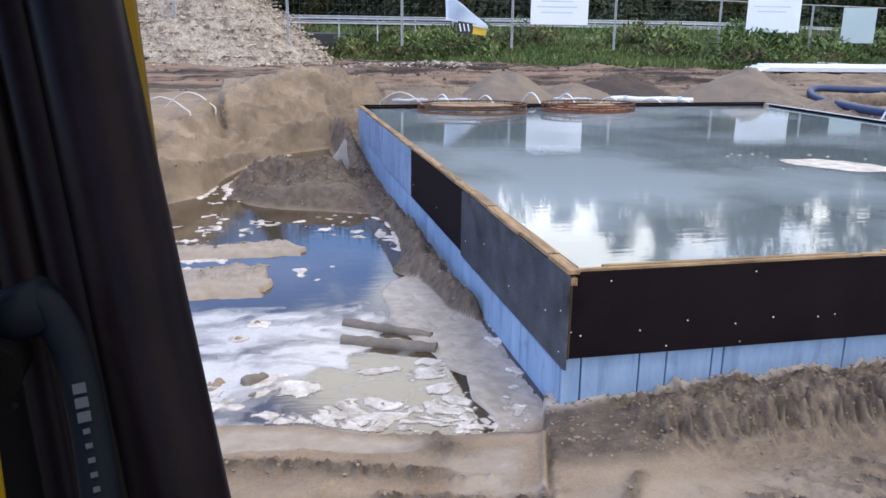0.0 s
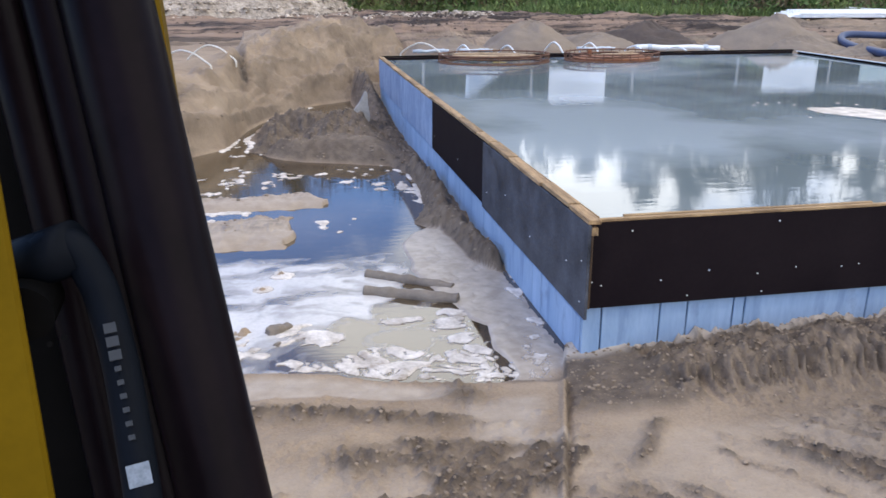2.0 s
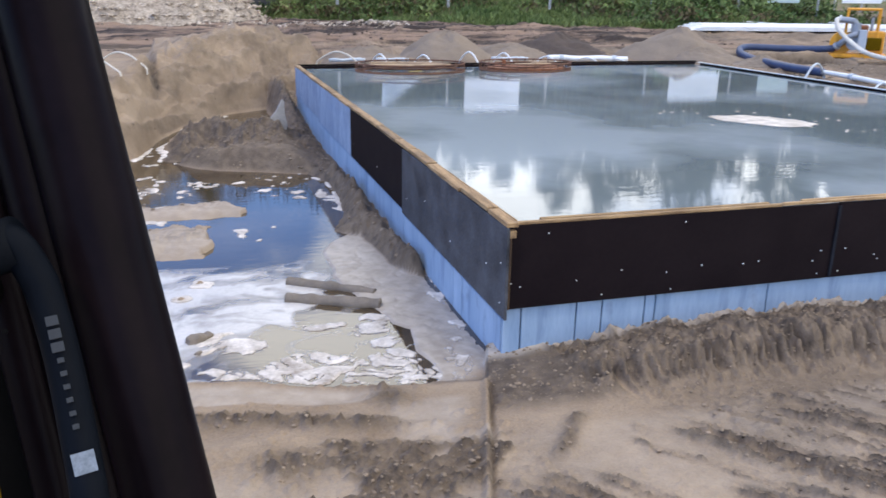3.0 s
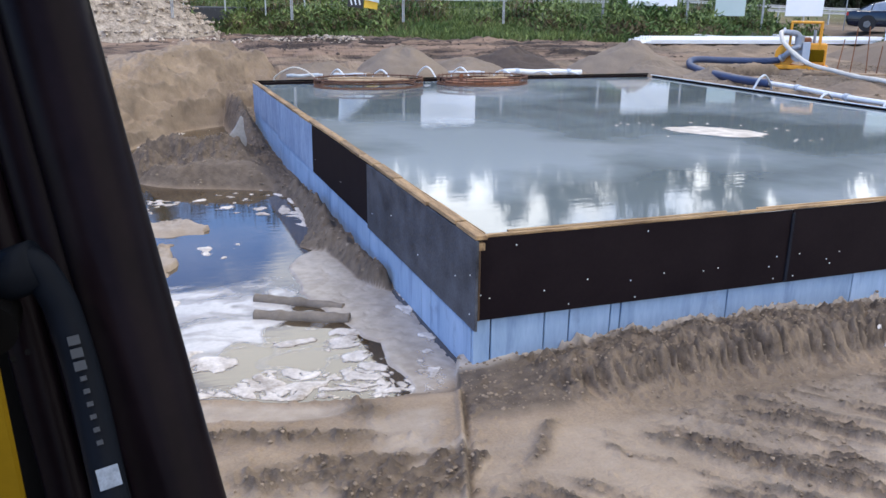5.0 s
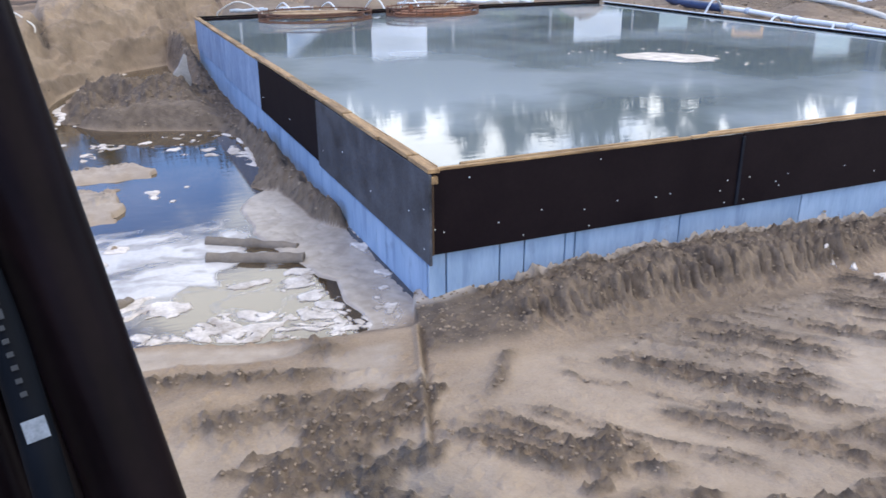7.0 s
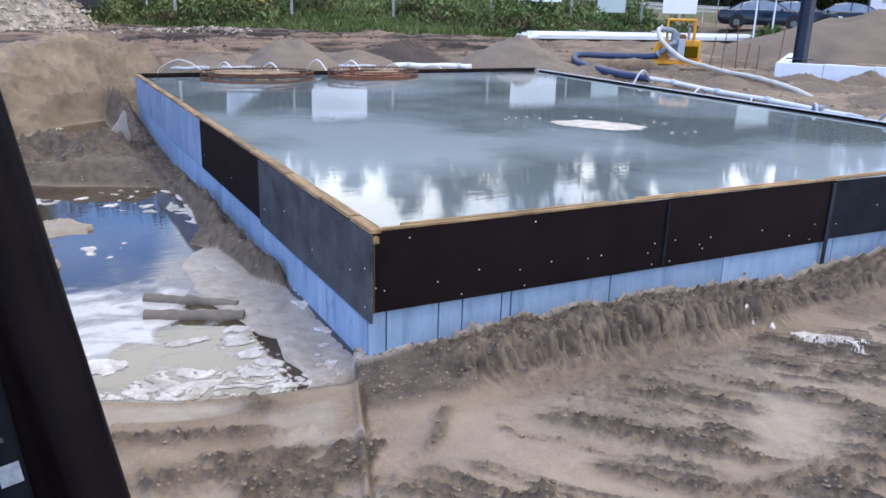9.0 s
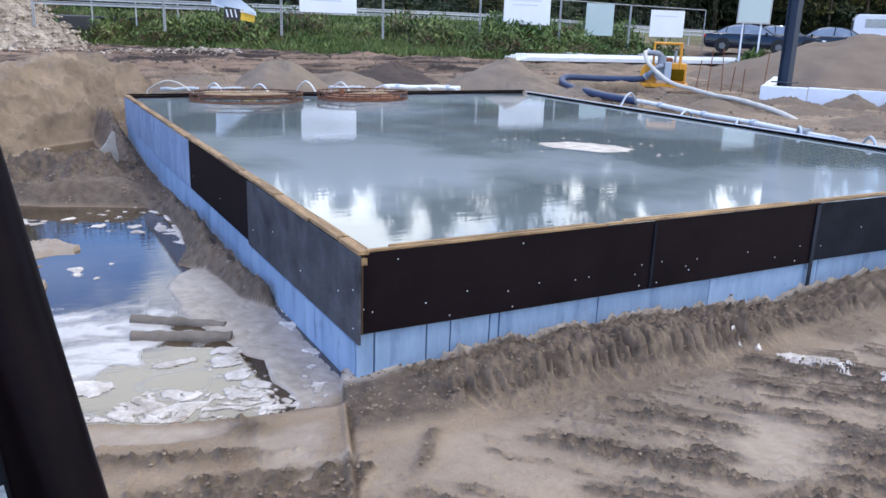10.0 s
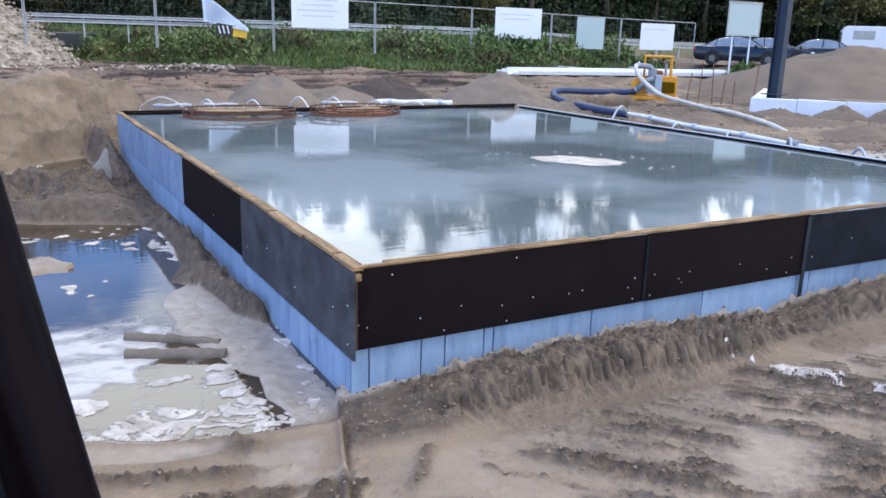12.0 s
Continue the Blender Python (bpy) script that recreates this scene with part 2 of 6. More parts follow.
DARKWOOD = material("dark wet timber", (0.035, 0.02, 0.012), (0.13, 0.075, 0.035), 0.75, 4.0, 20.0, 0.3, grain=(6, 6, 1))
OLDWOOD = material("weathered board", (0.20, 0.13, 0.075), (0.46, 0.32, 0.19), 0.8, 2.0, 18.0, 0.25, grain=(2, 2, 2), each=0.2)
SCREW = material("bright screw", (0.6, 0.6, 0.58), (0.8, 0.8, 0.78), 0.4)
RUST = material("rusty steel", (0.13, 0.045, 0.02), (0.28, 0.11, 0.045), 0.8, 6.0, 60.0, 0.3, each=0.15)
# boom rubber, steel and yellow paint hold the cab's shade in their colour
RUBBER = material("black rubber", (0.004, 0.0026, 0.0032), (0.009, 0.0056, 0.0068), 0.34, 6.0, 60.0, 0.04, ior=1.12)
RUBBERBLUE = material("dark blue rubber", (0.0016, 0.0022, 0.0036), (0.003, 0.0042, 0.0068), 0.55, 6.0, 60.0, 0.05, ior=1.15)
BLACKSTEEL = material("black painted steel", (0.003, 0.003, 0.003), (0.006, 0.0055, 0.0055), 0.65, 5.0, 60.0, 0.05, ior=1.1)
YELLOW = material("yellow paint darkened for shade", (0.085, 0.050, 0.001), (0.125, 0.073, 0.002), 0.6, 3.0, 40.0, 0.05, ior=1.12)
STONE = material("grey stone", (0.22, 0.20, 0.175), (0.38, 0.35, 0.31), 0.85, 5.0, 40.0, 0.4)
STEEL = material("galvanised steel", (0.42, 0.44, 0.46), (0.60, 0.61, 0.62), 0.45, 4.0, 40.0, 0.05, metal=0.6)
WHITEPVC = material("white plastic pipe", (0.66, 0.66, 0.63), (0.80, 0.79, 0.76), 0.45, 4.0, 30.0, 0.05)
GREYPVC = material("grey plastic pipe", (0.36, 0.40, 0.44), (0.52, 0.55, 0.58), 0.45, 4.0, 30.0, 0.05)
CREAMHOSE = material("cream fabric hose", (0.52, 0.47, 0.38), (0.72, 0.67, 0.58), 0.75, 4.0, 50.0, 0.15)
NAVYHOSE = material("navy hose", (0.02, 0.035, 0.085), (0.04, 0.065, 0.14), 0.5, 4.0, 40.0, 0.1)
ORANGE = material("orange pump paint", (0.62, 0.26, 0.015), (0.78, 0.36, 0.03), 0.45, 4.0, 40.0, 0.05)
MACHINE = material("grey machine metal", (0.20, 0.22, 0.25), (0.36, 0.38, 0.41), 0.5, 6.0, 50.0, 0.1, metal=0.3)
SHEETWHITE = material("white coated sheet", (0.74, 0.74, 0.73), (0.84, 0.84, 0.82), 0.4, 1.0, 20.0, 0.03)
FOAMBOARD = material("white insulation board", (0.66, 0.68, 0.72), (0.82, 0.83, 0.85), 0.8, 1.5, 40.0, 0.1)
SIGNWHITE = material("white sign panel", (0.74, 0.77, 0.82), (0.82, 0.84, 0.87), 0.5, 1.0, 20.0, 0.02)
SIGNGREEN = material("pale green sign panel", (0.40, 0.50, 0.50), (0.47, 0.56, 0.56), 0.5, 1.0, 20.0, 0.02)
PRINT = material("grey print", (0.52, 0.57, 0.64), (0.62, 0.66, 0.72), 0.6, 2.0, 20.0, 0.0)
# hose print and white label are darkened to stand for shade on the boom
PRINTDIM = material("dim hose print", (0.009, 0.011, 0.015), (0.018, 0.021, 0.026), 0.6, 9.0, 60.0, 0.0)
TAGGREY = material("white label darkened for shade", (0.08, 0.095, 0.115), (0.22, 0.25, 0.29), 0.6, 60.0, 200.0, 0.0)
PRINTBLACK = material("black print", (0.02, 0.02, 0.02), (0.04, 0.04, 0.04), 0.6, 2.0, 20.0, 0.0)
PRINTYELLOW = material("yellow print", (0.70, 0.42, 0.03), (0.80, 0.52, 0.06), 0.6, 2.0, 20.0, 0.0)
BANNER = material("white banner cloth", (0.56, 0.66, 0.80), (0.74, 0.80, 0.88), 0.7, 1.5, 20.0, 0.05)
NAVYSTEEL = material("dark blue-grey steel", (0.020, 0.030, 0.050), (0.035, 0.048, 0.075), 0.45, 2.0, 30.0, 0.05)
BARDARK = material("dull reinforcement steel", (0.07, 0.033, 0.022), (0.19, 0.09, 0.05), 0.8, 6.0, 60.0, 0.2, each=0.15)
HEAPBROWN = material("damp brown sand heap", (0.145, 0.105, 0.072), (0.225, 0.165, 0.115), 0.95, 0.8, 25.0, 0.5)
DARKPLASTIC = material("dark plastic sheeting", (0.03, 0.034, 0.042), (0.11, 0.12, 0.14), 0.4, 2.0, 20.0, 0.3)
FENCEGREY = material("dull fence steel", (0.30, 0.305, 0.31), (0.46, 0.465, 0.47), 0.6, 4.0, 40.0, 0.05, metal=0.3)
ASPHALT = material("asphalt", (0.045, 0.046, 0.05), (0.075, 0.075, 0.078), 0.85, 1.0, 60.0, 0.3)
GRAVEL = material("pale gravel", (0.19, 0.148, 0.108), (0.60, 0.50, 0.395), 0.9, 4.0, 16.0, 0.8, island=0.4, spread=0.16, depth=0.05)
HEAPSAND = material("dry sand heap", (0.155, 0.118, 0.085), (0.25, 0.192, 0.138), 0.95, 1.2, 30.0, 0.4)
DARKHEAP = material("dark soil heap", (0.045, 0.032, 0.025), (0.09, 0.065, 0.05), 0.95, 2.0, 30.0, 0.4)
LOGMUD = material("mud-coated bark", (0.12, 0.095, 0.07), (0.25, 0.20, 0.15), 0.8, 4.0, 30.0, 0.6)
CLOD = material("damp sand clod", (0.15, 0.108, 0.07), (0.30, 0.225, 0.155), 0.92, 3.0, 50.0, 0.5, island=0.25)
GRASS = material("weeds", (0.038, 0.085, 0.014), (0.18, 0.22, 0.065), 0.75, 0.35, 6.0, 0.0, island=0.5, spread=0.16)
DRYGRASS = material("dry weeds", (0.10, 0.068, 0.036), (0.25, 0.185, 0.095), 0.8, 0.5, 6.0, 0.0, island=0.4)
NEEDLES = material("dark foliage", (0.014, 0.024, 0.010), (0.042, 0.058, 0.018), 0.7, 0.25, 3.0, 0.0, island=0.5)
AUTUMN = material("turning foliage", (0.05, 0.055, 0.014), (0.15, 0.12, 0.03), 0.7, 0.25, 3.0, 0.0, island=0.45)
BARK = material("bark", (0.05, 0.035, 0.025), (0.14, 0.10, 0.07), 0.95, 3.0, 20.0, 0.5, grain=(4, 4, 1))
CARBLUE = material("dark blue car paint", (0.004, 0.007, 0.016), (0.007, 0.011, 0.024), 0.14, 2.0, 30.0, 0.0, ior=1.5)
CARBLACK = material("black car paint", (0.010, 0.010, 0.011), (0.016, 0.016, 0.017), 0.14, 2.0, 30.0, 0.0, ior=1.5)
CARWHITE = material("white van paint", (0.70, 0.71, 0.72), (0.78, 0.79, 0.80), 0.25, 2.0, 30.0, 0.0)
# pale base colour stands in for the sky reflected in car windows
GLASSSKY = material("car glass paled by sky", (0.14, 0.155, 0.165), (0.30, 0.32, 0.34), 0.05, 2.0, 30.0, 0.0, ior=1.9)
TYRE = material("tyre rubber", (0.012, 0.012, 0.012), (0.025, 0.025, 0.025), 0.8, 5.0, 50.0, 0.1)
RIM = material("alloy rim", (0.16, 0.165, 0.17), (0.26, 0.265, 0.27), 0.35, 5.0, 50.0, 0.0, metal=0.7)
LAMPRED = material("red lamp glass", (0.35, 0.01, 0.01), (0.45, 0.02, 0.015), 0.2, 5.0, 50.0, 0.0)
LAMPCLEAR = material("clear lamp glass", (0.60, 0.62, 0.64), (0.75, 0.76, 0.78), 0.15, 5.0, 50.0, 0.0)


# ---------------------------------------------------------------- shape helpers
def finish(name, bm, mats, smooth=False):
    me = bpy.data.meshes.new(name)
    bm.to_mesh(me)
    bm.free()
    for m in mats if isinstance(mats, (list, tuple)) else [mats]:
        me.materials.append(m)
    if smooth:
        me.polygons.foreach_set("use_smooth", [True] * len(me.polygons))
    return me


def part(name, bm, mats, parent, label="", smooth=False):
    ob = new(name, finish(name, bm, mats, smooth))
    ob.parent = parent
    return tagged(ob, label)


def thing(name, label, category, loc=(0, 0, 0), rz=0, group="", kind=""):
    ob = new(name)
    ob.empty_display_size = 0.1
    ob.matrix_world = pose(*loc, 0, 0, rz)
    return tagged(ob, label, category, group, kind)


def solid(name, bm, mats, label, category, m=None, group="", kind="", smooth=False):
    ob = new(name, finish(name, bm, mats, smooth))
    if m is not None:
        ob.matrix_world = m
    return tagged(ob, label, category, group, kind)


def box(size, at=(0, 0, 0), turn=(0, 0, 0), bevel=0.0, bm=None, seg=1):
    b = bmesh.new()
    bmesh.ops.create_cube(b, size=1.0)
    bmesh.ops.scale(b, vec=size, verts=b.verts)
    if bevel:
        bmesh.ops.bevel(b, geom=b.edges[:], offset=bevel, segments=seg, affect="EDGES", profile=0.6)
    bmesh.ops.transform(b, matrix=pose(*at, *turn), verts=b.verts)
    return merge(bm, b)


def merge(bm, b):
    if bm is None:
        return b
    me = bpy.data.meshes.new("scratch")
    b.to_mesh(me)
    b.free()
    bm.from_mesh(me)
    bpy.data.meshes.remove(me)
    return bm


def rod(r, a, c, sides=12, r2=None, bm=None, caps=True):
    """A round bar from a to c."""
    a, c = Vector(a), Vector(c)
    b = bmesh.new()
    bmesh.ops.create_cone(b, cap_ends=caps, segments=sides, radius1=r, radius2=r if r2 is None else r2, depth=(c - a).length)
    q = (c - a).to_track_quat("Z", "Y").to_matrix().to_4x4()
    bmesh.ops.transform(b, matrix=Matrix.Translation((a + c) / 2) @ q, verts=b.verts)
    return merge(bm, b)


def hose(points, r, sides=10, steps=6, bm=None, wobble=0.0):
    """A round hose along a smooth line through the points."""
    p = [Vector(v) for v in points]
    line = []
    for i in range(len(p) - 1):
        a, b1, c, d = p[max(i - 1, 0)], p[i], p[i + 1], p[min(i + 2, len(p) - 1)]
        for j in range(steps):
            t = j / steps
            line.append(0.5 * (2 * b1 + (c - a) * t + (2 * a - 5 * b1 + 4 * c - d) * t * t + (3 * b1 - a - 3 * c + d) * t ** 3))
    line.append(p[-1])
    out = bm or bmesh.new()
    rings = []
    side = None
    for i, v in enumerate(line):
        way = (line[min(i + 1, len(line) - 1)] - line[max(i - 1, 0)]).normalized()
        if side is None:
            side = way.orthogonal().normalized()
        side = (side - way * side.dot(way)).normalized()
        up = way.cross(side)
        rr = r * (1 + wobble * noise.noise(v * 9))
        rings.append([out.verts.new(v + (side * math.cos(w) + up * math.sin(w)) * rr) for w in (2 * math.pi * q / sides for q in range(sides))])
    for a, b1 in zip(rings, rings[1:]):
        for q in range(sides):
            out.faces.new((a[q], a[(q + 1) % sides], b1[(q + 1) % sides], b1[q]))
    out.faces.new(rings[0][::-1])
    out.faces.new(rings[-1])
    return out


def extrude(outline, depth, at=(0, 0, 0), turn=(0, 0, 0), bevel=0.0, bm=None):
    """A flat outline in x and z, given depth along y (centred)."""
    b = bmesh.new()
    front = [b.verts.new((x, -depth / 2, z)) for x, z in outline]
    back = [b.verts.new((x, depth / 2, z)) for x, z in outline]
    b.faces.new(front)
    b.faces.new(back[::-1])
    n = len(outline)
    for i in range(n):
        b.faces.new((front[(i + 1) % n], front[i], back[i], back[(i + 1) % n]))
    bmesh.ops.recalc_face_normals(b, faces=b.faces)
    if bevel:
        bmesh.ops.bevel(b, geom=b.edges[:], offset=bevel, segments=2, affect="EDGES", profile=0.6)
    bmesh.ops.transform(b, matrix=pose(*at, *turn), verts=b.verts)
    return merge(bm, b)


def mesh_of(name, verts, faces, mats, smooth=False):
    """A mesh out of arrays: verts n x 3, faces m x 3 or m x 4."""
    verts, faces = np.asarray(verts, dtype=np.float32), np.asarray(faces, dtype=np.int32)
    me = bpy.data.meshes.new(name)
    me.vertices.add(len(verts))
    me.vertices.foreach_set("co", verts.ravel())
    side = faces.shape[1]
    me.loops.add(faces.size)
    me.loops.foreach_set("vertex_index", faces.ravel())
    me.polygons.add(len(faces))
    me.polygons.foreach_set("loop_start", np.arange(0, faces.size, side, dtype=np.int32))
    me.polygons.foreach_set("use_smooth", np.full(len(faces), smooth))
    for m in mats if isinstance(mats, (list, tuple)) else [mats]:
        me.materials.append(m)
    me.update(calc_edges=True)
    return me


TABLE = np.random.RandomState(7).rand(256, 256)


def vnoise(x, y):
    xi, yi = np.floor(x).astype(int), np.floor(y).astype(int)
    fx, fy = x - xi, y - yi
    fx, fy = fx * fx * (3 - 2 * fx), fy * fy * (3 - 2 * fy)
    t = lambda i, j: TABLE[(xi + i) & 255, (yi + j) & 255]
    return (t(0, 0) * (1 - fx) + t(1, 0) * fx) * (1 - fy) + (t(0, 1) * (1 - fx) + t(1, 1) * fx) * fy - 0.5


def fbm(x, y, octaves=4, gain=0.5):
    total, amp = 0.0, 1.0
    for i in range(octaves):
        total = total + amp * vnoise(x + 17.3 * i, y + 31.7 * i)
        x, y, amp = x * 2.03, y * 2.03, amp * gain
    return total


def cells(x, y, seed=0):
    """Distance to the nearest of a scatter of points, one a cell, and that point's own number."""
    xi, yi = np.floor(x).astype(int), np.floor(y).astype(int)
    best, own = np.full(x.shape, 9.0), np.zeros(x.shape)
    for i in (-1, 0, 1):
        for j in (-1, 0, 1):
            a, b = (xi + i + seed) & 255, (yi + j + 3 * seed) & 255
            px, py = xi + i + TABLE[a, b], yi + j + TABLE[b, a]
            d = np.hypot(px - x, py - y)
            near = d < best
            best, own = np.where(near, d, best), np.where(near, TABLE[(a + 91) & 255, (b + 57) & 255], own)
    return best, own


def step(a, b, v):
    t = np.clip((v - a) / (b - a), 0, 1)
    return t * t * (3 - 2 * t)


# ---------------------------------------------------------------- the ground
SX0, SX1, SY0, SY1 = -0.035, 9.45, 0.03, 12.1      # the concrete box
GRASS_FOOT = ([-60, -6, 0, 7, 12.5, 19, 27, 34, 60], [46, 44, 40, 32, 27.5, 24.5, 26.5, 30, 36])


WATER = -0.06                                       # level of the puddle


def puddle_edge(x):
    return np.interp(x, [-5, -2.43, -2.12, -1.81, -1.44, -1.07, -0.81, -0.58, -0.3], [0.4, 0.27, 0.23, 0.17, 0.02, -0.07, -0.16, -0.18, -0.22])


def gauss(a, r):
    return np.exp(-(a / r) ** 2)


def near_ground(x, y, warp, rough):
    """The driven sand in front of the box: height, damp with painted shade, and silt."""
    fine = fbm(x * 24, y * 24, 3, 0.6)
    z = 0.05 + 0.03 * fbm(x * 0.9, y * 0.9, 3) + 0.010 * fbm(x * 5, y * 5, 4, 0.55)
    u, v = 0.65 * x - 0.76 * y, 0.76 * x + 0.65 * y    # along and across the tracks
    wander = 0.10 * fbm(u * 1.4, v * 1.4 + 5, 3)
    churn = np.zeros(x.shape)
    for vc, w, u0, u1, amount in ((0.62, 0.10, 2.35, 3.5, 0.9), (0.30, 0.15, 1.75, 2.75, 0.95), (0.05, 0.07, 1.5, 2.3, 0.5), (-0.32, 0.13, 1.5, 2.9, 1.0), (-0.62, 0.06, 1.3, 2.5, 0.5), (-0.80, 0.11, 1.9, 3.2, 1.0), (-1.10, 0.07, 1.2, 2.4, 0.6), (-1.32, 0.12, 1.0, 2.0, 0.9), (1.05, 0.08, 2.6, 4.2, 0.7), (1.6, 0.2, 2.6, 4.4, 0.8)):
        churn = np.maximum(churn, amount * gauss(v + wander - vc, w) * step(u0 - 0.15, u0 + 0.15, u + 2 * wander) * step(u1 + 0.2, u1 - 0.2, u + 2 * wander))
    for uc, vc, ru, rv in ((2.5, -0.12, 0.24, 0.20), (3.55, 0.2, 0.42, 0.6), (3.2, -0.55, 0.3, 0.2), (4.0, 1.3, 0.5, 0.3), (1.25, -1.5, 0.4, 0.12)):
        churn = np.maximum(churn, gauss(np.hypot((u - uc) / ru, (v - vc) / rv) + 4 * wander, 1.0))
    churn = churn * step(-0.72, -0.95, y + warp)
    lines = fbm(u * 3.6 + 0.8 * fbm(x * 2, y * 2, 2), v * 25, 4, 0.6)
    ridge = step(-0.02, 0.2, lines)
    # crumbs that fell along the scrape, and lumps nearer the wheels
    pe = puddle_edge(x)
    s = pe - y
    left = step(-0.9, -1.25, x + 0.5 * warp)
    band = step(0.20, 0.27, s + 0.3 * warp) * step(0.58, 0.52, s + 0.12 * (x + 2.4) + 0.5 * warp) * left
    z = z - 0.020 * band + 0.012 * band * gauss(s - 0.40, 0.06)
    crumbs = step(-0.75, -1.15, x) * gauss(s - 0.72 + 0.05 * (x + 1.5) + 0.6 * warp, 0.10)
    crumbs = np.maximum(crumbs, gauss(np.hypot((x + 0.98) / 0.16, (s - 0.36) / 0.22) + 2 * warp, 0.9))
    crumbs = np.maximum(crumbs, 0.8 * step(-0.7, -0.85, x) * gauss(np.hypot((x + 0.55) / 0.3, (s - 0.12) / 0.1), 1.0))
    diag = (x - 0.05) - 0.72 * (y + 1.02)
    crumbs = np.maximum(crumbs, 0.9 * gauss(diag + 0.5 * warp, 0.07) * step(-1.5, -1.32, y) * step(-0.92, -1.02, y))
    patch_n = fbm(x * 1.5 + 4, y * 2.4, 4, 0.6)
    lumps = step(0.6, 0.0, x) * step(0.86, 1.02, s + 0.3 * warp) * step(0.05, 0.17, patch_n)
    hump = gauss(np.hypot((x + 1.9) / 0.42, (y + 0.86) / 0.13) + warp, 1.0)
    z = z + 0.05 * hump
    lumps = np.maximum(lumps, 0.9 * step(-0.86, -1.0, y) * gauss(np.hypot((x + 1.62) / 0.3, (y + 1.1) / 0.2) + 2 * warp, 1.0))
    far_near = step(-2.35, -2.6, y) * step(0.02, 0.14, fbm(x * 1.1 + 7, y * 1.6, 4, 0.6))
    lumps = np.maximum(lumps, far_near * step(2.4, 1.6, x))
    worked = step(-4.2, -3.2, y)                       # plain sand under and behind the machine
    clod, churn = np.maximum(crumbs, lumps) * worked, churn * worked
    z = z + churn * (0.045 * ridge + 0.05 * rough + 0.02 * fine - 0.014) + 0.011 * lines * step(0.3, 0.8, x) * (1 - churn)
    z = z + clod * (0.022 + 0.085 * rough + 0.022 * fine)
    # thin scored lines over all the driven sand
    scored = worked * step(0.16, 0.26, lines) * step(0.25, 0.9, x + warp) * step(-0.95, -1.15, y + warp) * step(-0.12, 0.08, fbm(x * 1.3 + 31, y * 1.3, 3))
    z = z + 0.018 * scored
    bare = np.clip(1 - churn - clod - scored, 0, 1)
    z = z + 0.05 * np.maximum(rough - 0.2, 0) * bare * (1 - band) * step(-0.05, 0.15, fbm(x * 2.1, y * 2.1, 3))
    # tread steps across the bare sand in front
    z = z - 0.02 * step(-0.03, 0.0, s - 1.06 - 0.28 * (x + 0.95) + 0.4 * warp) * step(-1.25, -1.0, x) * step(-0.5, -0.62, x)
    # track ridges and scored lines go dark: shadow contrast put into the colour
    damp = np.maximum(step(0.05, 0.5, churn) * (0.22 + 0.72 * ridge), clod * (0.62 + 0.9 * np.clip(rough - 0.05, 0, 0.5)))
    damp = np.maximum(damp, 0.5 * step(0.22, 0.12, s) * step(-0.1, 0.0, s))
    damp = np.maximum(damp, np.maximum(0.75 * scored, 0.34 * worked * step(0.1, 1.2, x + 2 * warp) * step(-0.16, 0.10, fbm(x * 0.9 + 50, y * 0.9, 3)) + 0.12 * step(0.1, 1.0, x)))
    smooth = gauss(np.hypot((u - 2.88) / 0.24, (v - 0.09) / 0.30), 1.0) ** 0.5
    silt = np.maximum(0.55 * band, 0.45 * bare * step(0.1, 0.3, smooth))
    silt = np.maximum(silt, 0.5 * bare * step(-1.1, -0.95, x) * step(-0.4, -0.5, x) * step(-1.5, -1.25, y) * step(-0.5, -0.62, y + 0.5 * warp))
    silt = np.maximum(silt, 0.25 * bare * step(-1.0, -1.2, y))
    return z, damp, silt, band


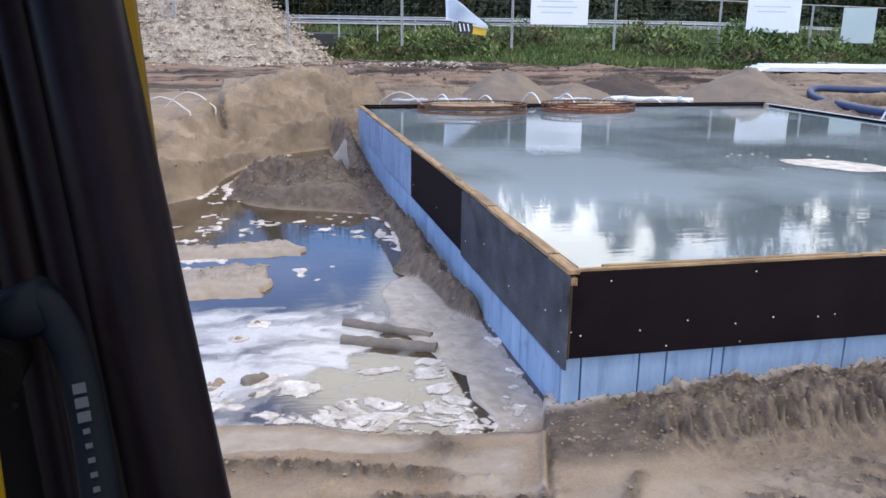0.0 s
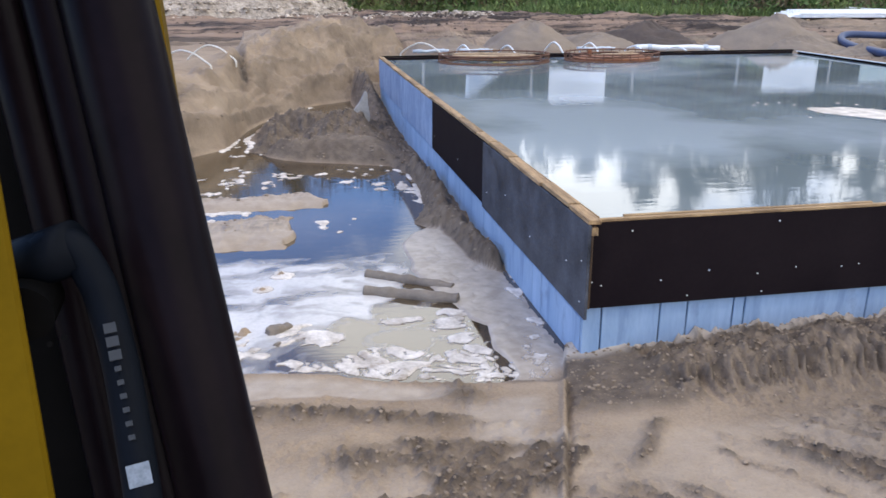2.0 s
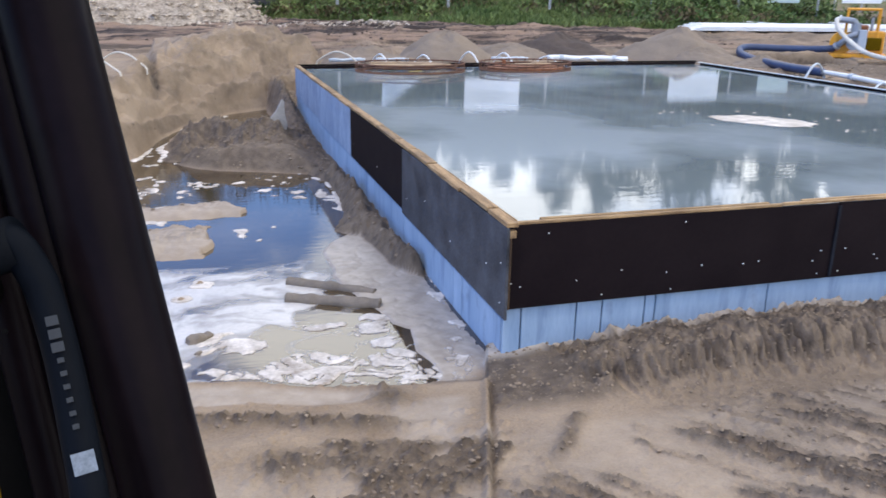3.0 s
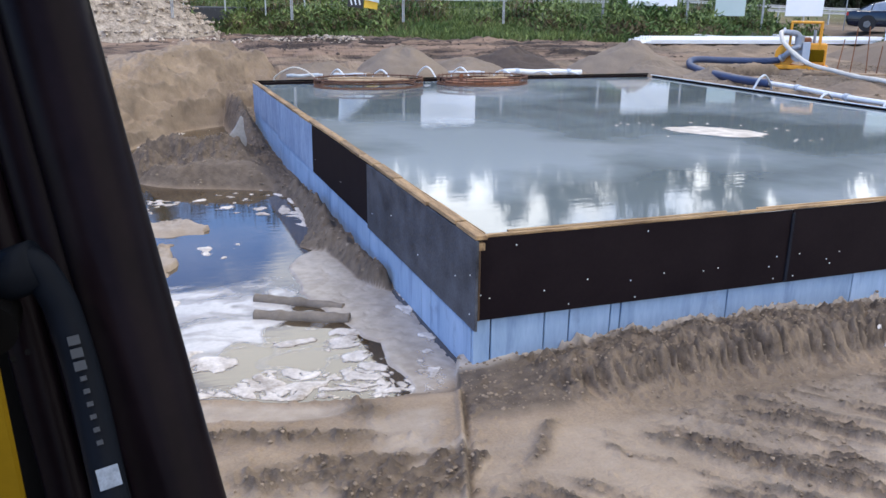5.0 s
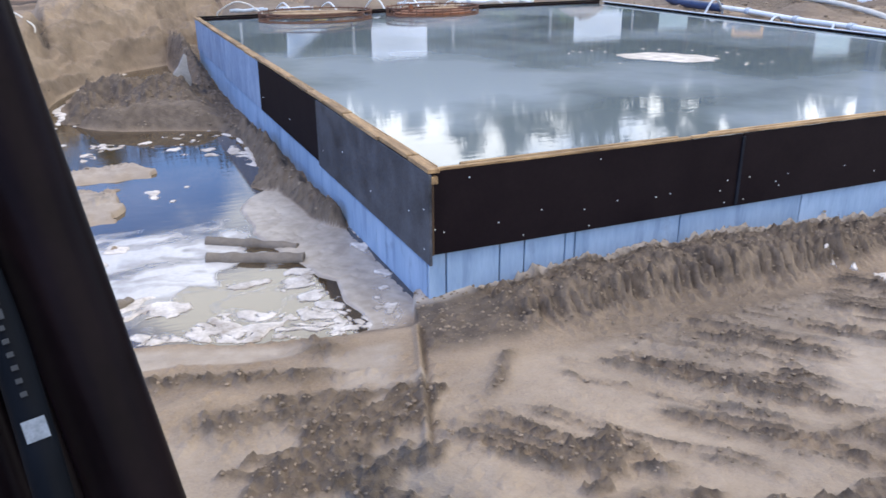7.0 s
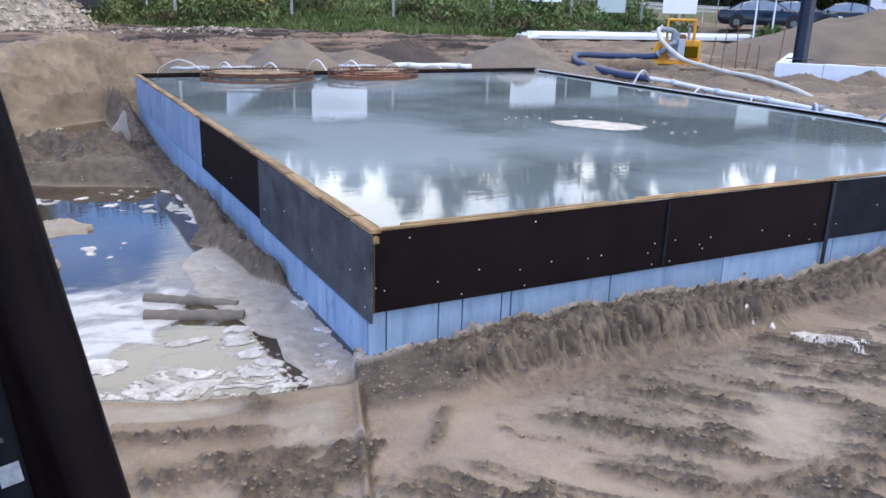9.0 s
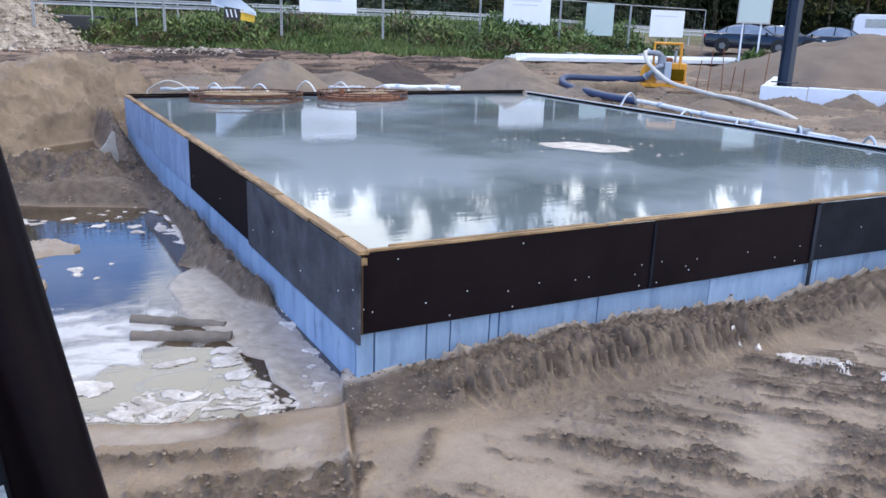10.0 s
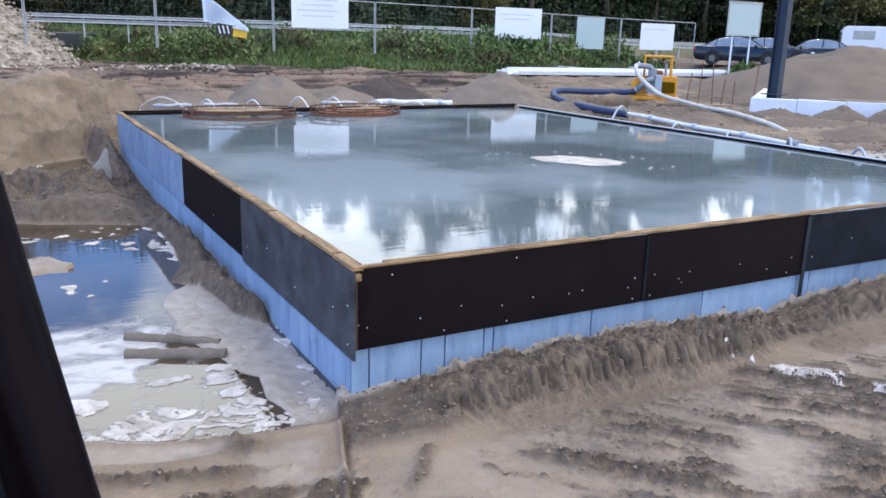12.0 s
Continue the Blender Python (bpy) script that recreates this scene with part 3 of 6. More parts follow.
def terrain(x, y):
    """Height of the ground, and its layers damp (with some painted shade), silt, mud and soil (0 to 1)."""
    warp = 0.12 * fbm(x * 1.7, y * 1.7, 3)
    rough = np.abs(fbm(x * 13, y * 13, 4, 0.6))
    near, damp, silt_near, band = near_ground(x, y, warp, rough)
    pe = puddle_edge(x)
    # pit floor under the puddle, with the silt flat beside the wall
    edge = np.interp(y, [-0.3, 0.0, 0.3, 0.8, 1.3, 2.2, 3.25, 3.6], [-0.72, -0.66, -0.56, -0.54, -0.71, -0.96, -0.81, -0.6])
    flat = step(-0.10, 0.05, x - edge + 1.1 * warp) * step(3.8, 3.3, y + 2 * warp)
    flat = flat * (1 - step(0.14, 0.07, np.hypot(x + 0.66, 0.55 * (y - 0.12)) + 0.8 * warp))
    wrinkle = np.abs(fbm(x * 5 + 2 * warp, y * 3.2, 3, 0.5))
    floor = WATER - 0.09 + 0.03 * fbm(x * 1.2, y * 1.2, 3) * (1 - flat) + flat * (0.104 - 0.006 * step(0.05, 0.0, wrinkle) + 0.008 * fbm(x * 3, y * 3, 3) - 0.02 * step(-0.16, -0.04, x))
    z = near + (floor - near) * step(-0.20, 0.05, y - pe + 0.4 * warp)
    silt = np.maximum(silt_near, flat * step(-0.05, 0.1, y - pe))
    # ledges of sand in the puddle
    for x0, x1, y0, y1, h in ((-4.4, -1.99, 2.84, 4.2, 0.075), (-3.8, -1.54, 4.3, 5.3, 0.055)):
        rag = 0.6 * warp + 0.14 * fbm(x * 5, y * 5, 4, 0.6)
        k = step(x1 + 0.03, x1 - 0.03, x + rag + 0.35 * (y > 4.25) * np.maximum(0, y - 4.6)) * step(x0, x0 + 0.3, x) * step(y1 + 0.2, y1 - 0.3, y + 2 * rag)
        face = step(y0 - 0.02, y0 + 0.55, y + 0.25 * rag) * 0.72 + 0.28 * step(y0 - 0.03, y0 + 0.03, y + 0.25 * rag)
        layered = 0.03 * np.abs(fbm(x * 3, y * 7 + 3, 4, 0.6)) + 0.05 * rough * step(y0 + 0.5, y0 + 0.75, y)
        z = np.maximum(z, WATER - 0.09 + (0.09 + h * (0.8 + 0.5 * fbm(x * 3, y * 3, 3)) + layered) * k * face)
        silt = np.maximum(silt, 0.5 * k * face)
        damp = np.maximum(damp, 0.75 * k * step(0.17, 0.25, rough) * step(y0 + 0.5, y0 + 0.8, y))
    # small islands of mud
    for cx, cy, r, h in ((-2.12, 2.3, 0.11, 0.015), (-2.27, 1.93, 0.09, 0.01), (-2.45, 1.0, 0.16, 0.01)):
        z = z + (h + 0.09) * np.exp(-(((x - cx) ** 2 + (y - cy) ** 2) / r ** 2)) * (0.8 + rough)
    # bank along the side wall
    fx = np.interp(y, [1.9, 2.1, 2.4, 3.4, 3.7, 4.35, 5.2, 6.1, 6.6, 8, 11, 13], [-0.1, -0.26, -0.36, -0.45, -0.72, -0.50, -0.40, -0.40, -0.6, -0.6, -0.6, -0.6]) + 0.4 * warp
    t = (x - fx) / (-0.03 - fx)
    lift = np.interp(y, [2, 3.5, 5, 6.5, 8, 9.5, 11, 13], [0.20, 0.19, 0.25, 0.16, 0.12, 0.20, 0.42, 0.7])
    bank = step(-0.05, 0.55, t) * (1 - 0.55 * step(0.6, 1.0, t)) * step(1.92, 2.14, y + 0.4 * warp)
    bz = WATER - 0.05 + (lift + 0.16 * fbm(x * 4, y * 4, 3) + 0.08 * rough + 0.05 * fbm(x * 11, y * 11, 3)) * bank
    z = np.where(x < 0.2, np.maximum(z, bz), z)
    damp = np.where((x < 0.2) & (y > 1.7), np.maximum(damp, (0.62 + 0.6 * rough) * step(0.05, 0.3, bank)), damp)
    silt = silt * (1 - step(0.05, 0.3, bank) * (y > 1.7) * (x < 0.2))
    # the mound across the pit: a smooth hump by the wall, lumpy and wet further back
    foot = np.interp(x, [-3, -2.3, -1.8, -1.1, -0.6, 0], [8.0, 7.4, 7.05, 6.8, 6.5, 6.3])
    mound = step(0.0, 0.55, y - foot + 0.8 * warp) * step(11.2, 9.2, y + 2 * warp) * step(-2.75, -2.1, x + 2 * warp)
    back = step(7.4, 8.2, y + 2 * warp)
    mz = WATER - 0.07 + (0.36 + 0.16 * fbm(x * 1.5, y * 1.5, 3) + back * (0.10 * rough + 0.34 * fbm(x * 2.2, y * 1.5, 4, 0.55) - 0.06) + 0.12 * gauss(np.hypot(x + 1.15, (y - 7.9) / 1.2), 0.6)) * mound * (1 - 0.72 * step(-0.75, -0.2, x))
    z = np.where(x < 0.2, np.maximum(z, mz), z)
    damp = np.where(x < 0.2, np.maximum(damp, (0.72 + 0.5 * back * rough) * step(0.1, 0.4, mound)), damp)
    # spoil bank behind and beside the pit
    fy = np.interp(x, [-12, -6, -4.4, -3.5, -3.0, -2.7, -2.3, -1.4, 0.3, 1.5], [4.0, 5.6, 7.0, 7.9, 8.6, 10.2, 11.4, 13.0, 14.5, 14.5])
    d = (y - fy) * np.interp(x, [-6, -3.3, -2.9, -2.4, -1.4, 1], [0.85, 0.75, 0.45, 0.6, 0.75, 0.9]) + 1.2 * warp
    top = 1.12 + 0.34 * np.exp(-((x + 0.4) / 1.3) ** 2) + 0.10 * np.exp(-((x + 3.1) / 0.9) ** 2) + 0.35 * fbm(x * 0.55, y * 0.55, 3)
    slope = step(-0.05, 0.45, d) * 0.34 + step(0.1, 1.9, d) * 0.66
    onface = step(0.0, 0.4, d) * step(3.2, 1.8, d)
    level0 = 0.9 + (top - 0.9) * step(5.0, 2.2, d)
    cz = level0 * slope
    # slumped lumps, ledges that follow the height, and one hollow
    ledge = fbm(x * 1.6 + 3, cz * 4.5 + 0.4 * y, 4, 0.55)
    bulge = fbm(x * 0.8 + 11, y * 0.9, 3, 0.5)
    cz = cz + onface * (0.20 * bulge + 0.22 * ledge + 0.12 * fbm(x * 4, y * 4 + cz * 3, 3, 0.5))
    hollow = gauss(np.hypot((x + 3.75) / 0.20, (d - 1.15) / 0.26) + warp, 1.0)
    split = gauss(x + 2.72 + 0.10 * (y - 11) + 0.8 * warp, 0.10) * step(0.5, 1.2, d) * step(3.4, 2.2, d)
    cz = cz - 0.30 * hollow - 0.22 * split - 0.09 * step(0.12, -0.2, d)
    side = step(1.9, 0.7, x)
    z = np.where(d > -0.2, np.maximum(z, cz * side + (1 - side) * -1), z)
    # hollow and split are darkened too: their shade is put into the colour
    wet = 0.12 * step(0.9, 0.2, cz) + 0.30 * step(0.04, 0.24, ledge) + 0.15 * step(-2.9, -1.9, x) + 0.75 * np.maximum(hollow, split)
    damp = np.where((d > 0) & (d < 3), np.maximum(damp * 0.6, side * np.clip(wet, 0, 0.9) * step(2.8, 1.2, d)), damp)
    silt = silt * step(0.25, -0.05, d)
    # level ground behind and to the right of the box
    level = np.maximum(step(11.95, 12.2, y) * step(0.0, 1.4, x), step(9.4, 9.8, x) * step(0.0, 1.2, y))
    rightside = step(7.2, 11.0, x + 0.8 * warp) * step(-6, -0.5, y)
    lev = 0.86 + 0.07 * fbm(x * 0.5, y * 0.5, 4) + 0.085 * fbm(x * 2.2, y * 2.2, 4, 0.6) + 0.06 * (rough - 0.12)
    z = np.where(level > 0, np.maximum(z, lev * level), z)
    damp = np.where(level > 0.5, np.maximum(damp, 0.75 * step(-0.08, 0.22, fbm(x * 0.5 + 7, y * 0.5, 4, 0.6))), damp)
    trench = step(12.1, 12.5, x + warp) * step(15.3, 14.7, x + warp) * step(12.3, 12.9, y - 0.15 * (x - 12) + warp) * step(13.98, 13.86, y - 0.05 * (x - 12) + 0.5 * warp)
    z = z - 0.42 * trench + 0.17 * step(12.1, 12.6, x + warp) * step(15.3, 14.7, x + warp) * step(13.86, 13.96, y - 0.05 * (x - 12) + 0.5 * warp) * step(15.3, 14.6, y)
    # the whole trench takes the dark colour
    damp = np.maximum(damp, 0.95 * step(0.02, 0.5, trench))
    # bank in front of the box
    hz = np.interp(x, [-0.4, -0.1, 0.5, 1.2, 1.9, 2.7, 3.2, 3.6, 4.0, 4.3, 4.8, 5.6, 6.5, 8, 10], [0.0, 0.03, 0.15, 0.235, 0.275, 0.285, 0.27, 0.19, 0.10, 0.07, 0.18, 0.27, 0.36, 0.6, 0.86])
    yc = np.interp(x, [-0.35, 0, 0.5, 1.2, 2.7, 3.2, 4, 5, 6], [-0.38, -0.42, -0.46, -0.55, -0.55, -0.62, -0.5, -0.45, -0.4]) + 0.25 * warp
    yf = np.interp(x, [-0.4, 0, 0.5, 1.3, 2.3, 3.2, 4.0, 5.0, 7.0], [-1.02, -1.02, -1.0, -0.86, -0.98, -0.95, -0.75, -0.8, -1.6]) + 0.3 * warp
    crumbly = step(0.15, 0.5, x + warp)
    flute = np.abs(fbm(x * 13 + 0.8 * y + 4 * warp, y * 2.2, 4, 0.7))
    fringe = step(0.5, 0.15, flute) * 0.5 + 0.5 * step(0.22, 0.05, flute)
    tt = (y - yf) / (yc - yf) - crumbly * (0.62 * flute - 0.12) * step(yc + 0.1, yc - 0.10, y)
    crack = -0.29 + 0.35 * (y + 0.4) + 0.15 * warp
    on = step(-0.012, 0.012, x - crack)
    face = 0.22 * step(0.0, 0.5, tt) + 0.78 * step(0.40, 0.92, tt)
    front = face * on * (y < 0.2)
    behind = step(yc + 0.02, 0.02, y)
    fz = near + (hz - 0.05) * front * (1 - 0.62 * behind) + crumbly * front * (0.09 * (rough - 0.12) + 0.07 * fbm(x * 6, y * 6, 3) + 0.025 * fbm(x * 21, y * 21, 3)) + 0.015 * fbm(x * 4, y * 4, 3) * front
    z = np.where((x > crack) & (y < 0.2), np.maximum(near - 0.01, fz), z)
    # bank darker in the notches between the flutes, paler on the fingers
    damp = np.where((x > crack) & (y < 0.2), np.maximum(damp, step(0.03, 0.3, front) * (0.84 + crumbly * (-0.10 - 0.45 * (fringe - 0.5) + 0.5 * (rough - 0.12)))), damp)
    silt = silt * (1 - step(-0.28, -0.02, x - crack + 0.8 * warp) * (y < 0.2) * step(0.05, -0.12, y) * step(-1.05, -0.95, y))
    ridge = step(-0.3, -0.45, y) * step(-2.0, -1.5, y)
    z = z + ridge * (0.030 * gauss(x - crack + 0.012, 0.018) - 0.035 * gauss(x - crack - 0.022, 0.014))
    # dark line along the crack: the groove's shade put into its colour
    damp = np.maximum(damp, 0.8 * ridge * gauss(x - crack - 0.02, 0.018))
    z = np.where((x > 5.0) & (y < 0.2), np.maximum(z, 0.86 * rightside * step(-7, 0, y)), z)
    # under the box
    inside = (x > SX0 + 0.02) & (x < SX1 - 0.02) & (y > SY0 + 0.02) & (y < SY1 - 0.02)
    z = np.where(inside, -0.25, z)
    # the yard beyond, its ruts, and the grassy road bank
    far = step(14.8, 18.5, y + 2 * warp) * step(60, 40, np.abs(x))
    rut = fbm(x * 0.13, y * 0.95 + 0.12 * x, 5, 0.6)
    z = z + far * (0.26 * rut + 0.09 * fbm(x * 1.7, y * 1.7, 3))
    mud = far * step(16.2, 19.5, y + 3 * warp) * step(-0.48, -0.18, rut + 0.3 * fbm(x * 0.13, y * 0.3, 2))
    gf = np.interp(x, *GRASS_FOOT)
    rise = step(0, 8.5, y - gf)
    z = z + step(16, 24, y) * 0.25 + rise * 1.45
    soil = step(-0.4, 0.6, y - gf + 3 * warp)
    parking = step(29.5, 32, x) * step(44, 36, y) * step(18, 22, y)
    z = z + parking * (1.55 - z) * step(30, 33, x)
    soil = soil * (1 - parking)
    mud = mud * (1 - soil) * (1 - parking) * (1 - 0.8 * step(14, 18, x) * step(26, 22, y))
    outer = step(70, 130, np.hypot(x, y))
    z = z * (1 - outer) + 2.2 * outer
    return z, {"damp": np.clip(damp, 0, 1), "silt": np.clip(silt, 0, 1), "mud": np.clip(mud, 0, 1), "soil": np.clip(np.maximum(soil, outer), 0, 1)}


def ground_z(x, y):
    return float(terrain(np.array([float(x)]), np.array([float(y)]))[0][0])


def spaced(*stretches):
    out = []
    for a, b, s in stretches:
        out += list(np.arange(a, b, s))
    return np.array(out + [stretches[-1][1]])


def grow(a, b, first, rate):
    out, s = [], first
    while a < b:
        out.append(a)
        a, s = a + s, s * rate
    return np.array(out + [b])


gx = np.concatenate([-grow(7.0, 2500, 0.3, 1.16)[::-1], spaced((-6.7, -3.0, 0.05), (-3.0, 4.2, 0.017), (4.2, 5.0, 0.03), (5.0, 11.0, 0.07), (11.0, 20.0, 0.12), (20.0, 40.0, 0.32))[:-1], grow(40, 2500, 0.6, 1.2)])
gy = np.concatenate([-grow(3.4, 2500, 0.2, 1.2)[::-1], spaced((-3.3, -2.7, 0.03), (-2.7, 0.3, 0.015), (0.3, 3.2, 0.024), (3.2, 17.0, 0.05), (17.0, 46.0, 0.22))[:-1], grow(46, 2500, 0.5, 1.2)])
X, Y = np.meshgrid(gx, gy)
Z, layers = terrain(X, Y)
nx, ny = len(gx), len(gy)
idx = np.arange(nx * ny).reshape(ny, nx)
quads = np.stack([idx[:-1, :-1], idx[:-1, 1:], idx[1:, 1:], idx[1:, :-1]], -1).reshape(-1, 4)
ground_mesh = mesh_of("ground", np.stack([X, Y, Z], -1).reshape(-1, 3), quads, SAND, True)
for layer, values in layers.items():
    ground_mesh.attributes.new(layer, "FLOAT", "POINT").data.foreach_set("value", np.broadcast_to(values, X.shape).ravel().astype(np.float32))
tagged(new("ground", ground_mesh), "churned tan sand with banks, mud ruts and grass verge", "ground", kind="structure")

# ---------------------------------------------------------------- water
def sheet(name, x0, x1, y0, y1, z, mat, label):
    b = bmesh.new()
    b.faces.new([b.verts.new(v) for v in ((x0, y0, z), (x1, y0, z), (x1, y1, z), (x0, y1, z))])
    return solid(name, b, mat, label, "water", kind="structure")


sheet("water", -9.0, 0.0, -0.4, 15.5, WATER, PUDDLE, "brown muddy puddle water lying in the pit")
sheet("water", 0.03, SX1 - 0.06, 0.075, SY1 - 0.06, 0.965, POOL, "still grey water standing on the slab")

# ---------------------------------------------------------------- the concrete box
box_wall = thing("concrete_foundation", "pale blue-grey concrete foundation box flooded on top", "foundation", (0, 0, -0.3))
part("core", box((SX1 - SX0 - 0.05, SY1 - SY0 - 0.05, 1.22), ((SX0 + SX1) / 2, (SY0 + SY1) / 2, 0.61)), JOINT, box_wall)
FRONT_CUTS = [SX0, 0.11, 0.55, 0.76, 1.12, 1.21, 2.22, 3.55, 4.98, 5.07, 6.4, 7.8, SX1]
SIDE_CUTS = [SY0 + 0.026, 0.96, 1.2, 2.94, 4.41, 5.87, 8.9, 10.6, SY1]
for a, b in zip(FRONT_CUTS, FRONT_CUTS[1:]):
    part("wall_panel", box((b - a - 0.012, 0.025, 1.2), ((a + b) / 2, SY0 + 0.0125, 0.61), bevel=0.003), CONCRETE, box_wall)
for a, b in zip(SIDE_CUTS, SIDE_CUTS[1:]):
    part("wall_panel", box((0.025, b - a - 0.010, 1.2), (SX0 + 0.0125, (a + b) / 2, 0.61), bevel=0.003), CONCRETE, box_wall)


# ---------------------------------------------------------------- formwork
def screw_mesh():
    b = bmesh.new()
    bmesh.ops.create_uvsphere(b, u_segments=8, v_segments=4, radius=0.006)
    return finish("screw", b, SCREW, True)


SCREWS = screw_mesh()


def formwork_panel(length, height, mat, label, m, screws=(), thick=0.021, strip=True):
    """A plywood sheet: along x, its face towards -y, its foot at z = 0."""
    t = thing("formwork_panel", label, "formwork panel", group="formwork panels round the slab")
    t.matrix_world = m
    part("plywood_sheet", box((length, thick, height), (length / 2, thick / 2, height / 2), bevel=0.002), mat, t)
    if strip:
        part("edge_strip", box((length, 0.045, 0.05), (length / 2, thick + 0.0235, height - 0.045)), TIMBER, t)
    for x, z in screws:
        s = new("screw", SCREWS)
        s.parent, s.location = t, (x, -0.001, z)
    return t


top = 0.995
F1 = [(0.03, 0.195), (0.10, 0.165), (0.54, 0.175), (0.75, 0.045), (0.90, 0.225), (1.28, 0.175), (1.33, 0.035), (1.58, 0.205), (1.95, 0.185), (2.09, 0.195), (2.60, 0.155), (2.66, 0.045), (2.67, 0.235), (0.3, 0.55), (1.4, 0.56)]
F2 = [(0.08, 0.05), (0.12, 0.24), (0.42, 0.165), (0.46, 0.125), (1.21, 0.215), (1.6, 0.12), (1.95, 0.2), (0.55, 0.22), (1.9, 0.05)]
F3 = [(0.1, 0.15), (0.7, 0.3), (1.4, 0.2), (2.0, 0.25)]
formwork_panel(2.775, top - 0.375, PLYDARK, "dark brown film-faced plywood formwork panel with screw heads", pose(-0.02, 0.0, 0.375), F1)
formwork_panel(2.157, top - 0.372, PLYDARK, "blackish film-faced plywood formwork panel", pose(2.768, 0.004, 0.372), F2)
formwork_panel(2.42, top - 0.40, PLYBLUE, "bluish worn plywood formwork panel", pose(4.93, 0.002, 0.395, 0, 0.6), F3)
formwork_panel(2.05, top - 0.372, PLYDARK, "blackish film-faced plywood formwork panel", pose(7.37, 0.004, 0.372), F3)
formwork_panel(3.0, top - 0.318, PLYGREY, "grey scuffed plywood formwork panel at the corner", pose(-0.056, 2.94, 0.318, 0, 0, -90), [(0.2, 0.2), (0.9, 0.35), (1.7, 0.2), (2.6, 0.3), (2.9, 0.1), (2.9, 0.4)])
formwork_panel(2.92, top - 0.355, PLYDARK, "dark plywood formwork panel on the long side", pose(-0.053, 5.865, 0.355, 0, 0, -90), [(0.2, 0.2), (1.7, 0.2)])
formwork_panel(3.0, top - 0.36, PLYPALE, "cement-smeared pale blue formwork panel", pose(-0.056, 8.87, 0.36, 0, 0, -90))
formwork_panel(3.19, top - 0.42, PLYPALE, "cement-smeared pale blue formwork panel", pose(-0.054, 12.065, 0.42, 0, 0, -90))
formwork_panel(9.4, 0.62, PLYDARK, "dark formwork panel along the back of the slab", pose(9.42, 12.165, 0.39, 0, 0, 180), strip=False)
formwork_panel(12.0, 0.58, PLYDARK, "dark formwork panel along the far side of the slab", pose(9.50, 0.03, 0.42, 0, 0, 90), strip=False)

rnd = random.Random(4)


def plank(length, width, high, at, along, tilt=0.0):
    size = (length, width, high) if along == "x" else (width, length, high)
    b = box(size, bevel=0.004)
    for v in b.verts:
        v.co.z += 0.004 * noise.noise(Vector((v.co.x * 3 + at[0], v.co.y * 3 + at[1], 1.0)))
    m = pose(*at, 0, 0, tilt)
    return solid("timber_plank", b, TIMBER if along == "x" else TIMBERY, "yellow sawn timber plank nailed on the formwork edge", "plank", m, "timber planks on the slab edge")


y = -0.055
for length in (0.42, 0.66, 0.98, 0.72, 0.55, 0.95, 0.62, 0.8, 0.45, 0.7, 0.6, 0.75, 0.5, 0.9, 0.7, 0.65, 0.85, 0.54):
    w = 0.085 + 0.02 * rnd.random()
    plank(length - 0.012 - 0.02 * rnd.random(), w, 0.032, (-0.058 + w / 2 + 0.012 * rnd.random(), y + length / 2, 1.012 + 0.010 * rnd.random()), "y", rnd.uniform(-1.0, 1.0))
    y += length
plank(11.9, 0.014, 0.03, (0.052, 6.0, 1.008), "y")
x = -0.02
for i, length in enumerate((2.2, 2.4, 1.5, 1.9, 1.4)):
    plank(length - 0.006, 0.034, 0.022, (x + length / 2 + 0.05, 0.016, 1.009 + 0.004 * (i % 2)), "x", rnd.uniform(-0.15, 0.15))
    plank(length - 0.3, 0.030, 0.026, (x + length / 2 + 0.10, 0.052, 1.014 + 0.005 * (i % 2)), "x", rnd.uniform(-0.15, 0.15))
    x += length
for x, w, z0, mat in ((2.7625, 0.030, 0.385, PLYBLUE), (4.905, 0.052, 0.03, JOINTDARK), (7.36, 0.04, 0.36, JOINTDARK)):
    solid("joint_batten", box((w, 0.012, 0.975 - z0), (x, -0.0085, (0.975 + z0) / 2), bevel=0.002), mat, "dark upright batten covering a formwork joint", "batten", group="battens over the formwork joints")
solid("corner_post", box((0.016, 0.022, 0.6), (-0.012, -0.013, 0.68), bevel=0.003), DARKWOOD, "narrow dark wooden strip upright at the formwork corner", "batten")
b = box((9.46, 0.05, 0.03), (4.73, 12.19, 1.026), bevel=0.004)
solid("back_rail", b, BLACKSTEEL, "dark capping rail on the far formwork edge", "rail")
b = box((0.03, 12.0, 0.016), (9.462, 6.06, 1.01), bevel=0.003)
solid("side_rail", b, SHEETWHITE, "pale capping strip on the slab side", "rail")

# pale scum patch on the slab water
gxs, gys = np.arange(3.6, 6.9, 0.03), np.arange(3.0, 5.2, 0.03)
PX, PY = np.meshgrid(gxs, gys)
u, v = 0.75 * (PX - 5.15) - 0.66 * (PY - 4.0), 0.66 * (PX - 5.15) + 0.75 * (PY - 4.0)
H = 0.85 - np.hypot(u / 0.78, v / 0.46) + 0.5 * fbm(PX * 3, PY * 3, 4)
spots, own = cells(PX * 5, PY * 5)
H = np.maximum(H, (0.14 - spots) * (own > 0.72) * 3 * (np.hypot(u / 1.6, v / 0.8) < 1))


